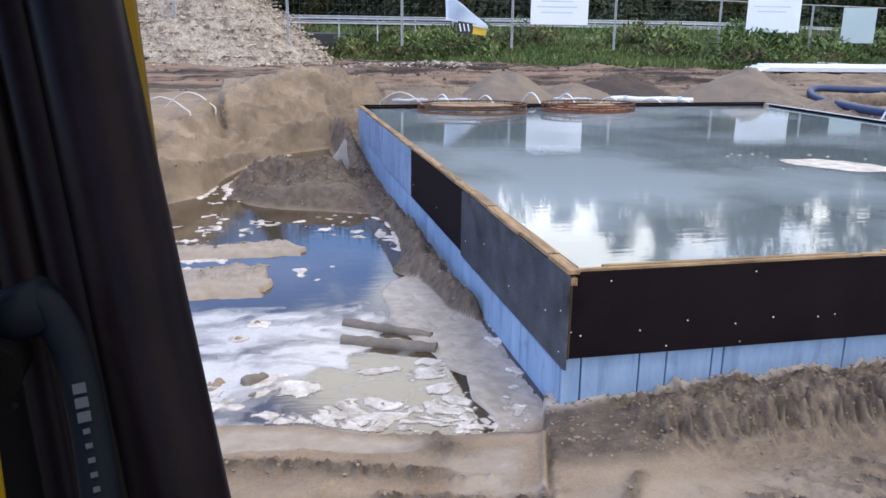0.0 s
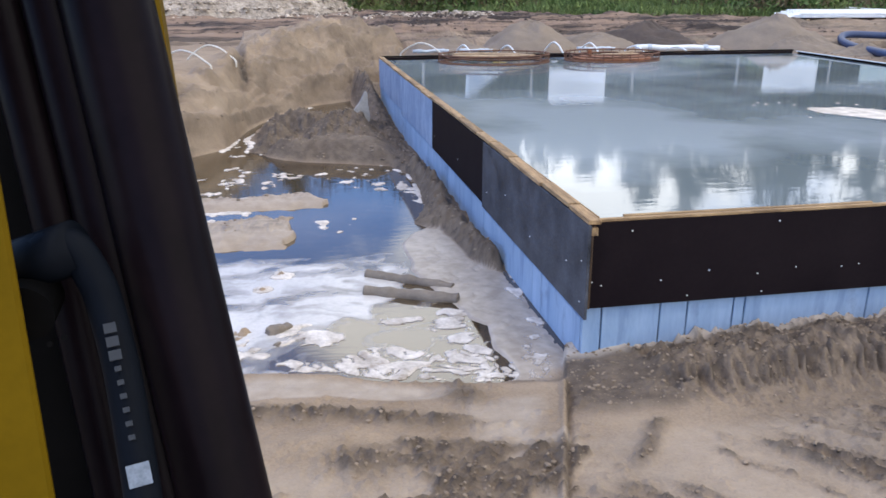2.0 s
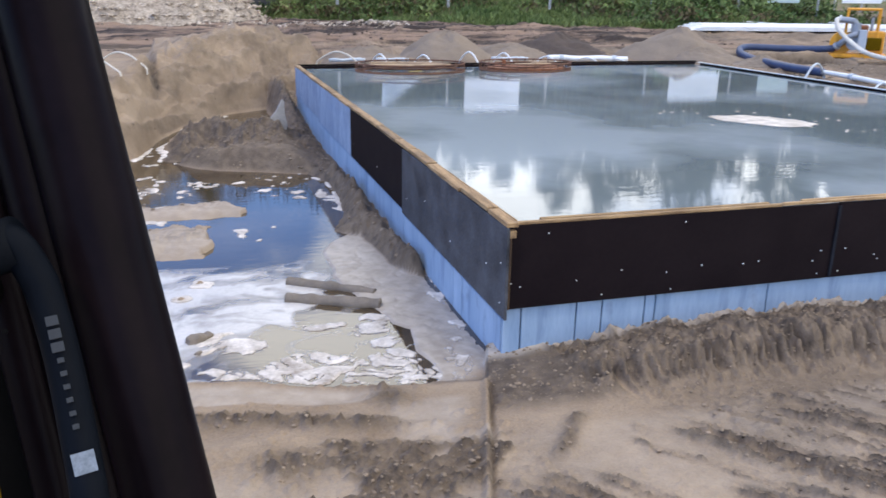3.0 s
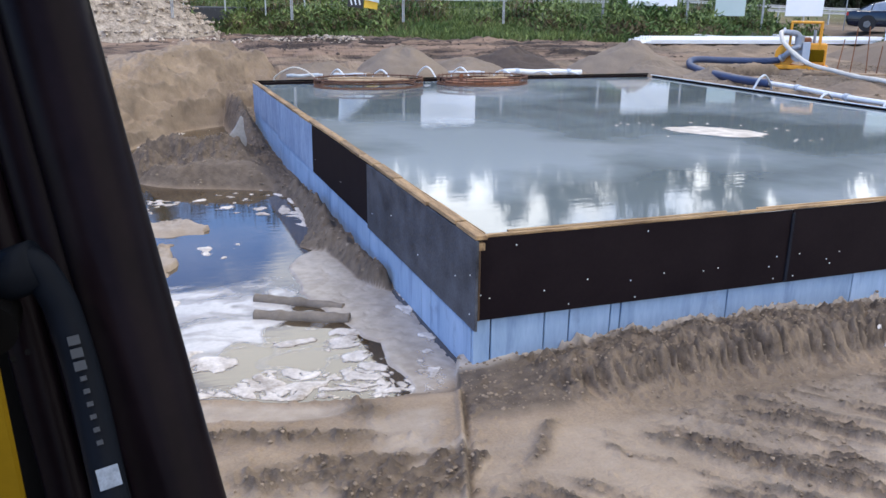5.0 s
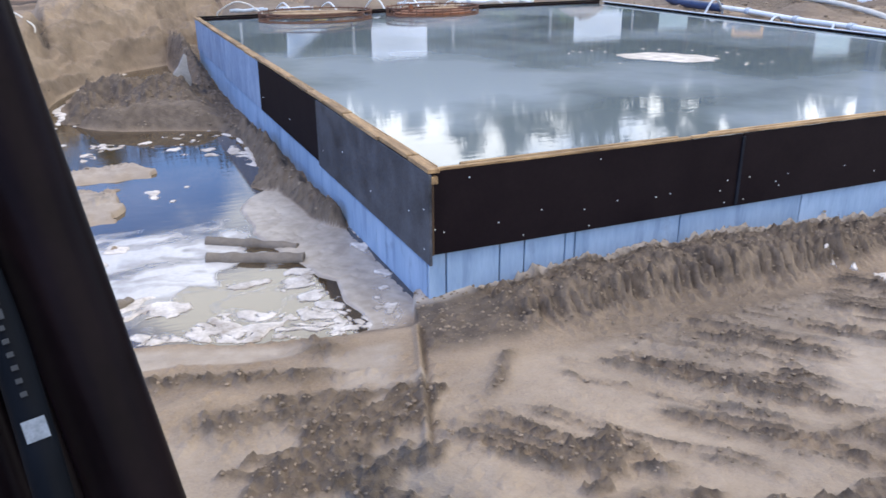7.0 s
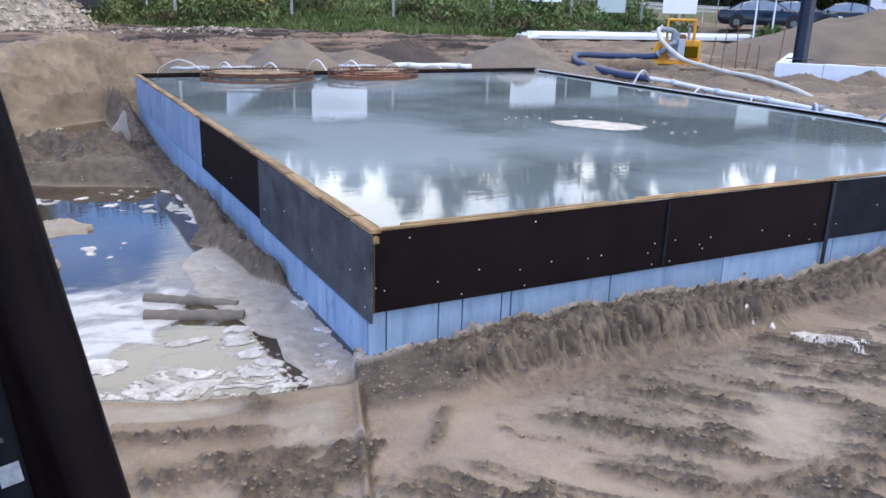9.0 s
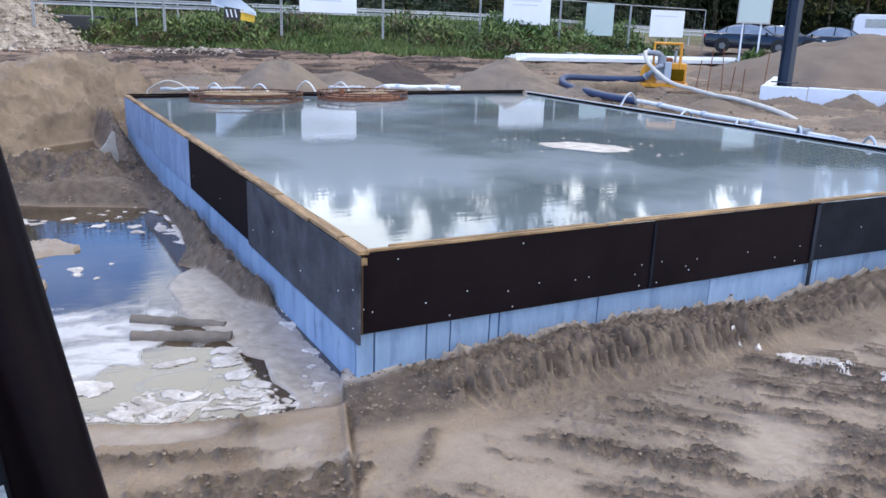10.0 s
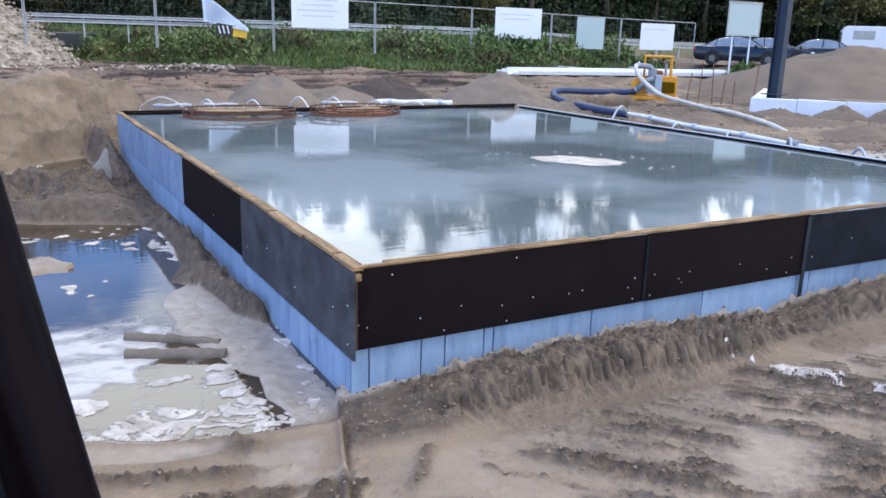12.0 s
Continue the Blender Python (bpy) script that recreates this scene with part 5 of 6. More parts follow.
rs = np.random.RandomState(3)
me = gravel_heap.data
co = np.array([v.co[:] for v in me.vertices])
co = co[co[:, 1] < 35.5]
pick = co[rs.randint(0, len(co), 15000)] + rs.randn(15000, 3) * np.array([0.25, 0.25, 0.0])
pick[:, 2] += 0.02
scatter("gravel", pick, 0.055, GRAVEL, "loose pale gravel stones on the heap", "gravel", 5)
strip = np.stack([rs.uniform(-3, 6.5, 700), 28.5 + rs.randn(700) * 0.35, np.zeros(700)], -1)
strip[:, 2] = terrain(strip[:, 0], strip[:, 1])[0]
scatter("gravel", strip, 0.06, GRAVEL, "thin trail of spilled pale gravel", "gravel", 6)

# clods on the banks, the crumbly strips and the ruts
n = 52000
px, py = rs.uniform(-3.0, 4.6, n), rs.uniform(-2.9, 2.0, n)
pz, lay = terrain(px, py)
keep = (rs.rand(n) < np.clip(lay["damp"] - 0.30, 0, 1) * 0.6) & (pz > WATER + 0.03)
scatter("sand_clods", np.stack([px, py, pz], -1)[keep], 0.0095, CLOD, "small damp clods of sand strewn on the ground", "clods", 8)
n = 9000
px, py = rs.uniform(-5.0, 0.3, n), rs.uniform(1.8, 17.0, n)
pz, lay = terrain(px, py)
keep = (rs.rand(n) < np.clip(lay["damp"] - 0.2, 0, 1)) & (pz > WATER + 0.05)
scatter("sand_clods", np.stack([px, py, pz], -1)[keep], 0.017, CLOD, "damp clods of sand lying on the mound and bank", "clods", 9)
n = 2600
px, py = rs.uniform(-8, 24, n), rs.uniform(16.5, 32.0, n)
pz, lay = terrain(px, py)
keep = rs.rand(n) < lay["mud"] * 0.6
scatter("mud_clods", np.stack([px, py, pz], -1)[keep], 0.045, DARKHEAP, "dark clods of mud in the wheel ruts", "clods", 10)

n = 9000
px, py = rs.uniform(9.6, 24.0, n), rs.uniform(0.5, 16.0, n)
pz, lay = terrain(px, py)
keep = rs.rand(n) < lay["damp"] * 0.9 + 0.1
scatter("sand_clods", np.stack([px, py, pz], -1)[keep], 0.03, CLOD, "clods of dug sand strewn beside the slab", "clods", 11)

# ---------------------------------------------------------------- the pump and its hoses
pz = 0.9
pump = thing("water_pump", "orange skid-mounted site pump with grey fittings", "pump", (16.0, 14.2, pz), -42)
part("skid", box((1.5, 0.8, 0.12), (0, 0, 0.06), bevel=0.02), ORANGE, pump)
part("engine_box", box((0.55, 0.62, 0.62), (0.38, 0.02, 0.43), bevel=0.05, seg=2), ORANGE, pump)
part("tank", rod(0.30, (-0.42, -0.3, 0.40), (-0.42, 0.3, 0.40), 20), ORANGE, pump, smooth=False)
part("side_cover", box((0.42, 0.06, 0.34), (0.38, -0.33, 0.40), bevel=0.02), YELLOW, pump)
b = rod(0.035, (-0.35, -0.28, 0.5), (-0.35, -0.28, 1.32), 10)
for a, c in (((0.45, -0.28, 0.5), (0.45, -0.28, 1.32)), ((-0.35, 0.28, 0.5), (-0.35, 0.28, 1.32)), ((0.45, 0.28, 0.5), (0.45, 0.28, 1.32)), ((-0.38, -0.28, 1.32), (0.48, -0.28, 1.32)), ((-0.38, 0.28, 1.32), (0.48, 0.28, 1.32)), ((-0.35, -0.3, 1.32), (-0.35, 0.3, 1.32)), ((0.45, -0.3, 1.32), (0.45, 0.3, 1.32))):
    b = rod(0.035, a, c, 10, bm=b)
part("lifting_frame", b, ORANGE, pump, "orange tubular lifting frame")
part("pump_housing", rod(0.20, (-0.1, -0.42, 0.42), (-0.1, -0.1, 0.42), 18, bm=rod(0.13, (-0.1, -0.3, 0.5), (-0.1, -0.3, 0.95), 14)), MACHINE, pump)
part("discharge_bend", hose([(-0.1, -0.3, 0.9), (-0.2, -0.35, 1.0), (-0.36, -0.4, 1.03), (-0.55, -0.42, 1.04)], 0.085, 12, 4), MACHINE, pump, smooth=True)
part("flange", rod(0.13, (-0.53, -0.42, 1.035), (-0.58, -0.425, 1.045), 16), STEEL, pump)
part("suction_elbow", hose([(-0.05, -0.42, 0.66), (-0.25, -0.46, 0.58), (-0.45, -0.40, 0.38), (-0.62, -0.32, 0.25)], 0.085, 12, 4), MACHINE, pump, smooth=True)
part("flange", rod(0.12, (-0.50, -0.37, 0.33), (-0.54, -0.35, 0.30), 14), STEEL, pump)
part("control_box", box((0.20, 0.14, 0.52), (0.10, -0.46, 0.52), bevel=0.015), GREYPVC, pump, "grey control box")
part("exhaust", rod(0.04, (0.3, 0.1, 0.7), (0.3, 0.1, 1.1), 8), MACHINE, pump)
part("motor", box((0.35, 0.4, 0.3), (0.05, 0.0, 0.75), bevel=0.04), RUST, pump)
solid("suction_hose", hose([(15.35, 14.35, 1.15), (14.9, 14.5, 1.12), (14.0, 14.9, 1.12), (12.9, 15.0, 1.15), (12.3, 14.4, 1.05), (11.9, 13.4, 0.98), (11.5, 12.2, 0.97), (11.2, 11.0, 0.96), (11.02, 9.75, 0.97)], 0.095, 12, 6), NAVYHOSE, "thick navy suction hose leading to the pump", "hose", smooth=True)
solid("discharge_hose", hose([(15.33, 14.25, 1.94), (15.12, 14.15, 1.93), (15.0, 13.8, 1.62), (15.1, 13.0, 1.16), (15.1, 12.0, 1.02), (14.6, 10.8, 0.98), (14.2, 9.6, 0.98), (13.6, 8.3, 0.95), (13.2, 7.4, 0.90), (12.9, 6.6, 0.78)], 0.06, 12, 6, wobble=0.2), CREAMHOSE, "cream fabric discharge hose running from the pump", "hose", smooth=True)
# stack of profiled sheets
stack = thing("sheet_stack", "long stack of white profiled metal sheets on bearers", "sheet stack", (16.95, 24.4, 1.0), -8)
for i in range(3):
    prof = []
    for j in range(5):
        x0 = j * 0.25
        prof += [(x0, 0.0), (x0 + 0.06, 0.0), (x0 + 0.10, 0.11), (x0 + 0.19, 0.11), (x0 + 0.23, 0.0)]
    prof = prof + [(x + 0.0, z - 0.035) for x, z in reversed(prof)]
    o = part("profiled_sheet", extrude(prof, 12.0 - 0.3 * i), SHEETWHITE, stack)
    o.matrix_local = pose(6.0 + 0.1 * i, -0.5 + 0.02 * i, 0.22 + i * 0.06, 0, 0, 90)
for x in (0.8, 4, 7.5, 11):
    part("bearer", box((0.12, 1.3, 0.14), (x, 0.1, 0.05), bevel=0.01), OLDWOOD, stack)
# plastic sheeting and loose boards on the verge behind the stack
b = bmesh.new()
nu, nv = 34, 6
for i in range(nu):
    for j in range(nv):
        px, py = 21.4 + 6.2 * i / (nu - 1), 25.7 + 0.28 * j + 0.2 * math.sin(i * 0.4)
        b.verts.new((px, py, ground_z(px, py) + 0.05 + (0.22 * abs(noise.noise(Vector((i * 0.55, j * 0.8, 2.0)))) + 0.05) * (0 < j < nv - 1)))
b.verts.ensure_lookup_table()
for i in range(nu - 1):
    for j in range(nv - 1):
        b.faces.new([b.verts[i * nv + j], b.verts[(i + 1) * nv + j], b.verts[(i + 1) * nv + j + 1], b.verts[i * nv + j + 1]])
bmesh.ops.solidify(b, geom=b.faces[:], thickness=0.03)
solid("tarpaulin", b, DARKPLASTIC, "crumpled dark plastic sheeting on the verge", "tarpaulin", smooth=True)
for px, py, l, a in ((21.6, 25.3, 2.2, -24), (22.6, 25.6, 1.6, -10), (25.6, 25.2, 2.0, 6)):
    solid("loose_board", box((l, 0.22, 0.05), bevel=0.006), SHEETWHITE, "white offcut board lying by the plastic sheeting", "board", pose(px, py, ground_z(px, py) + 0.16, 0, 3, a), "white offcut boards")

# the other foundation with its column
wallb = thing("white_foundation", "white insulated foundation strip with torn top edge", "foundation", (16.0, 10.45, 0.63), -53)
x = 0.0
for i in range(8):
    l = 1.19
    part("insulation_board", box((l - 0.012, 0.30, 0.62 + 0.02 * (i % 3)), (x + l / 2, 0.15, 0.30), (0, 0.4 * (i % 2), 0), bevel=0.01), FOAMBOARD, wallb)
    x += l
for i in range(6):
    part("insulation_board", box((0.30, 1.19, 0.60), (0.15, 0.9 + 1.2 * i, 0.30), bevel=0.01), FOAMBOARD, wallb)
part("top_plank", box((6.5, 0.12, 0.04), (5.2, 0.22, 0.66), bevel=0.006), OLDWOOD, wallb)
heap(19.2, 6.3, 1.5, 0.35, HEAPSAND, "sand thrown against the white foundation", n=40, group="small heaps behind the slab")
for hx, hy, hr, hh in ((16.9, 8.3, 0.8, 0.40), (17.9, 7.2, 1.0, 0.48), (18.8, 5.6, 1.1, 0.5), (15.9, 9.4, 0.7, 0.2), (14.6, 7.6, 1.0, 0.2), (13.4, 5.2, 0.9, 0.22), (12.6, 8.8, 0.8, 0.2)):
    heap(hx, hy, hr, hh, HEAPBROWN, "brown clumpy sand thrown up beside the white foundation", n=44, group="small heaps behind the slab")
col = thing("steel_column", "dark blue-grey steel column standing on the white foundation", "column", (17.05, 10.55, 0.9))
part("flange", box((0.19, 0.022, 9.0), (0, -0.16, 4.5)), NAVYSTEEL, col)
part("flange", box((0.19, 0.022, 9.0), (0, 0.16, 4.5)), NAVYSTEEL, col)
part("web", box((0.02, 0.296, 9.0), (0, 0, 4.5)), NAVYSTEEL, col)
part("base_plate", box((0.5, 0.5, 0.03), (0, 0, 0.42)), NAVYSTEEL, col)
for i, (x, y, h, tx) in enumerate(((15.85, 12.2, 1.25, 3), (15.62, 12.45, 0.95, 9), (16.1, 11.9, 1.3, -4), (16.3, 11.75, 0.8, 6), (16.5, 11.5, 0.75, 0), (16.85, 11.1, 1.2, 5))):
    solid("rebar_stake", rod(0.014, (0, 0, -0.1), (0, 0, h), 6), RUST, "thin rusty reinforcement bar standing in the ground", "stake", pose(x, y, 0.87, 0, tx), "rebar stakes by the column")
solid("lying_board", box((2.2, 0.16, 0.05), bevel=0.006), OLDWOOD, "pale board lying on the sand by the stakes", "board", pose(15.6, 12.05, 0.93, 0, 0, -40))


# ---------------------------------------------------------------- fence with signs
FY = 28.0


def fence_panel(a, c, label="wire mesh site fence panel on tubular posts"):
    a, c = Vector(a), Vector(c)
    t = thing("fence_panel", label, "fence", group="site fence panels")
    h = Vector((0, 0, 1.95))
    for p in (a, c):
        part("post", rod(0.024, p - Vector((0, 0, 0.2)), p + h, 8), FENCEGREY, t)
    part("top_rail", rod(0.022, a + h, c + h, 8), FENCEGREY, t)
    n = int((c - a).length / 0.22)
    b = bmesh.new()
    for i in range(1, n):
        p = a.lerp(c, i / n)
        b = rod(0.0012, p + Vector((0, 0, 0.12)), p + h, 4, bm=b, caps=False)
    for k in range(1, 6):
        z = Vector((0, 0, 0.12 + k * 0.305))
        b = rod(0.0012, a + z, c + z, 4, bm=b, caps=False)
    tagged(part("wire_mesh", b, FENCEGREY, t), kind="stuff")


FENCE = [(-9.5, 29.5), (-5.2, 29.2), (-0.9, 28.8), (3.6, 28.4), (8.1, 28.0), (12.6, 28.0), (17.45, 28.0), (21.95, 28.0), (26.3, 28.0), (31.5, 28.0)]
TOPS = [2.25, 2.25, 2.2, 2.15, 2.1, 2.05, 2.0, 1.9, 1.82, 1.76]
for (ax, ay), (bx, by), za, zb in zip(FENCE, FENCE[1:], TOPS, TOPS[1:]):
    fence_panel((ax + 0.03, ay, za), (bx - 0.03, by, zb))


def sign(x0, x1, z0, z1, mat, label, y=FY - 0.06, bars=0, tilt=0.0, feet=0, posts=None):
    t = thing("sign", label, "sign", (x0, y, z0), group="signs on the site fence")
    w, h = x1 - x0, z1 - z0
    part("panel", box((w, 0.02, h), (w / 2, 0, h / 2), bevel=0.004), mat, t)
    for i in range(bars):
        part("print_bar", box((w * (0.55 if i % 2 else 0.7), 0.004, h * 0.035), (w * 0.45, -0.0125, h * (0.78 - 0.15 * i))), PRINT, t)
    for i in range(feet):
        part("batten", box((0.04, 0.03, 0.3), (w * (i + 0.7) / (feet + 0.4), 0.0, -0.13)), SHEETWHITE, t)
    if posts:
        for px in (0.22 * w, 0.78 * w):
            part("post", rod(0.04, (px, 0.06, -posts), (px, 0.06, h), 8), SIGNWHITE, t)
        for fx, fz, fw, fh in ((w / 2, h, w + 0.09, 0.09), (w / 2, 0, w + 0.09, 0.07), (0, h / 2, 0.07, h - 0.09), (w, h / 2, 0.07, h - 0.09)):
            part("frame_bar", box((fw, 0.04, fh), (fx, -0.004, fz), bevel=0.004), FENCEGREY, t)
    t.rotation_euler.y = radians(tilt)


sign(8.85, 11.35, 2.86, 4.32, SIGNWHITE, "large white printed sign on the site fence", bars=4)
sign(18.68, 21.30, 2.66, 4.05, SIGNWHITE, "white printed sign with small battens below", bars=2, feet=8)
sign(23.45, 25.18, 2.24, 3.77, SIGNGREEN, "plain pale green sign on the site fence")
sign(27.60, 29.93, 2.26, 3.60, SIGNWHITE, "white sign on the site fence", bars=1)
sign(26.72, 28.76, 3.04, 4.46, SIGNGREEN, "pale green notice board on two white posts", y=21.4, posts=2.3)

# the slumped banner
b = bmesh.new()
nu, nv = 14, 10
for j in range(nv):
    for i in range(nu):
        u, v = i / (nu - 1), j / (nv - 1)
        xx = 5.25 + 1.75 * u
        zt = 3.95 - 1.15 * u ** 1.3
        zb = 3.0 - 0.36 * u
        b.verts.new((xx, 27.9 - 0.12 * math.sin(u * 7 + v * 2) - 0.1 * v, zt + (zb - zt) * v))
b.verts.ensure_lookup_table()
for j in range(nv - 1):
    for i in range(nu - 1):
        b.faces.new([b.verts[j * nu + i], b.verts[j * nu + i + 1], b.verts[(j + 1) * nu + i + 1], b.verts[(j + 1) * nu + i]])
bmesh.ops.solidify(b, geom=b.faces[:], thickness=0.01)
ban = thing("banner", "white cloth banner slumped off the fence with black and yellow foot", "banner")
part("cloth", b, BANNER, ban, smooth=True)
part("print_block", box((0.62, 0.03, 0.46), (6.05, 27.80, 2.68), (0, 8, 0)), PRINTBLACK, ban, "black printed block")
part("print_block", box((0.55, 0.03, 0.40), (6.68, 27.79, 2.62), (0, 8, 0)), PRINTYELLOW, ban, "yellow printed block")
for i in range(3):
    part("print_bar", box((0.05, 0.012, 0.3), (5.86 + 0.17 * i, 27.78, 2.70), (0, 8 - 20, 0)), SIGNWHITE, ban)

# ---------------------------------------------------------------- road, guard rail
def strip_z(x):
    return np.interp(x, [-80, -5, 24, 40, 60, 120], [2.35, 2.32, 2.28, 1.75, 1.6, 1.6])


xs = np.arange(-80, 121, 2.0)
b = bmesh.new()
rows = []
for x in xs:
    y0 = np.interp(x, [-80, 10, 30, 60, 120], [42, 40, 40, 41, 46])
    z = strip_z(x) + 0.03
    rows.append([b.verts.new(v) for v in ((x, y0, z), (x, y0 + 3.6, z + 0.05), (x, y0 + 7.5, z), (x, y0 + 7.5, z - 1.2), (x, y0, z - 1.2))])
for r0, r1 in zip(rows, rows[1:]):
    for i in range(5):
        b.faces.new((r0[i], r1[i], r1[(i + 1) % 5], r0[(i + 1) % 5]))
bmesh.ops.recalc_face_normals(b, faces=b.faces)
solid("road", b, ASPHALT, "grey asphalt road on a low embankment", "road", kind="structure")

rail = thing("guard_rail", "galvanised steel guard rail along the road", "guard rail")
for zc in (0.62, 0.86):
    prof = [(-0.03, -0.09), (0.0, -0.07), (-0.06, -0.03), (-0.06, 0.03), (0.0, 0.07), (-0.03, 0.09), (-0.015, 0.09), (0.02, 0.07), (-0.045, 0.0), (0.02, -0.07), (-0.015, -0.09)]
    for i in range(0, 30):
        xa, xb = -46 + 4 * i, -42 + 4 * i
        if xa > 66:
            break
        a = Vector((xa, np.interp(xa, [-60, 24, 45, 80], [39.2, 38.2, 37.5, 40]), strip_z(xa) + zc))
        c = Vector((xb, np.interp(xb, [-60, 24, 45, 80], [39.2, 38.2, 37.5, 40]), strip_z(xb) + zc))
        o = part("rail_beam", extrude(prof, (c - a).length), STEEL, rail)
        way = (c - a).normalized()
        up = Vector((0, 0, 1))
        out = way.cross(up).normalized()
        o.matrix_local = Matrix.Translation((a + c) / 2) @ Matrix((out, way, out.cross(way))).transposed().to_4x4()
for i in range(0, 56):
    x = -46 + 2 * i
    y = float(np.interp(x, [-60, 24, 45, 80], [39.2, 38.2, 37.5, 40]))
    part("rail_post", box((0.06, 0.1, 1.3), (x, y + 0.07, strip_z(x) + 0.32)), STEEL, rail)


# ---------------------------------------------------------------- weeds on the bank
def blades(name, pts, length, mat, label, seed, wide=0.05, lean=0.5):
    r = np.random.RandomState(seed)
    n = len(pts)
    a, l = r.rand(n) * 6.283, length * (0.4 + 0.9 * r.rand(n))
    up = np.stack([lean * r.randn(n), lean * r.randn(n), np.ones(n)], -1)
    up = up / np.linalg.norm(up, axis=1)[:, None] * l[:, None]
    sd = np.stack([np.cos(a), np.sin(a), np.zeros(n)], -1) * wide * (0.6 + 0.8 * r.rand(n))[:, None]
    p = np.asarray(pts)
    v = np.stack([p - sd * 0.6, p + sd * 0.6, p + up * 0.55 + sd, p + up], 1)
    f = np.arange(n * 4).reshape(n, 4)
    return tagged(new(name, mesh_of(name, v.reshape(-1, 3), f, mat)), label, "weeds", kind="stuff")


def verge(n, seed, lo, hi, thick):
    r = np.random.RandomState(seed)
    x = r.uniform(-14, 33, n)
    y = np.interp(x, *GRASS_FOOT) + r.uniform(lo, hi, n)
    keep = (fbm(x * 0.45, y * 0.45, 3) > thick) & (x < 31) & (r.rand(n) < 1.25 - 0.09 * (y - np.interp(x, *GRASS_FOOT)))
    x, y = x[keep], y[keep]
    z = terrain(x, y)[0]
    return np.stack([x, y, z], -1)


blades("grass", verge(110000, 1, -0.2, 9.5, -0.9), 0.34, GRASS, "dense green weeds on the road bank", 1, 0.028, 0.8)
v = verge(52000, 2, 0.2, 5.5, 0.02)
v[:, 2] += 1.1 * np.random.RandomState(12).rand(len(v)) * np.clip(4 * (fbm(v[:, 0] * 0.45, v[:, 1] * 0.45, 3) - 0.02), 0, 1)
blades("grass", v, 0.26, GRASS, "tall bushy green weeds on the road bank", 2, 0.07, 1.2)
v = verge(44000, 3, 0.3, 7.0, -0.04)
v[:, 2] += 0.6 * np.random.RandomState(13).rand(len(v)) * np.clip(4 * (fbm(v[:, 0] * 0.45, v[:, 1] * 0.45, 3) - 0.06), 0, 1)
blades("dry_grass", v, 0.3, DRYGRASS, "brown dried weeds among the grass", 3, 0.05, 0.8)
r = np.random.RandomState(14)
v = np.stack([r.uniform(27.3, 28.9, 1400), r.uniform(20.9, 21.9, 1400), np.zeros(1400)], -1)
v[:, 2] = terrain(v[:, 0], v[:, 1])[0] + 0.75 * r.rand(1400) * np.clip(1.1 - np.abs(v[:, 0] - 28.1) / 0.8, 0, 1)
blades("shrub", v, 0.35, GRASS, "small green shrub by the notice board", 4, 0.06, 0.9)


# ---------------------------------------------------------------- trees behind the road
def tree(kind, seed, high):
    r = np.random.RandomState(seed)
    t = thing(kind, "tall dark pine with bare lower trunk" if kind == "pine_tree" else "broad tree with yellowing green leaves", "tree", group="trees behind the road")
    b = bmesh.new()
    lean = r.uniform(-0.4, 0.4)
    pts = [Vector((lean * (k / 6) ** 2, 0.1 * math.sin(k), high * 0.94 * k / 6)) for k in range(7)]
    for k in range(6):
        b = rod(0.22 * (1 - k / 7.5), pts[k], pts[k + 1], 8, 0.22 * (1 - (k + 1) / 7.5), bm=b)
    leaf, limbs = [], 34 if kind == "pine_tree" else 30
    for i in range(limbs):
        f = r.uniform(0.22 if kind == "pine_tree" else 0.14, 0.99)
        base = Vector((lean * f * f, 0, high * 0.94 * f))
        reach = high * ((0.20 * (1.06 - f) ** 0.8 + 0.015) if kind == "pine_tree" else 0.24 * math.sqrt(max(0.04, 1 - (2 * f - 1.05) ** 2)))
        a = r.uniform(0, 6.283)
        tip = base + Vector((math.cos(a), math.sin(a), r.uniform(-0.25, 0.15) if kind == "pine_tree" else r.uniform(0.1, 0.6))) * reach * r.uniform(0.7, 1.1)
        b = rod(0.05, base, tip, 5, 0.015, bm=b)
        m = 100
        tt = r.uniform(0.25, 1.05, m)
        sp = 0.30 + 0.40 * reach / 4
        c = np.array(base)[None] + (np.array(tip) - np.array(base))[None] * tt[:, None] + r.randn(m, 3) * sp * np.array([1, 1, 0.6])
        leaf.append(c)
    part("trunk", b, BARK, t)
    c = np.concatenate(leaf)
    n = len(c)
    q = r.randn(n, 3, 3)
    s = (0.16 + 0.20 * r.rand(n))[:, None, None]
    q = q / np.linalg.norm(q, axis=2)[..., None] * s
    v = c[:, None, :] + q * np.array([1, 1, 0.8])
    o = new("crown", mesh_of("crown", v.reshape(-1, 3), np.arange(n * 3).reshape(-1, 3), NEEDLES if kind == "pine_tree" else AUTUMN))
    o.parent = t
    return t


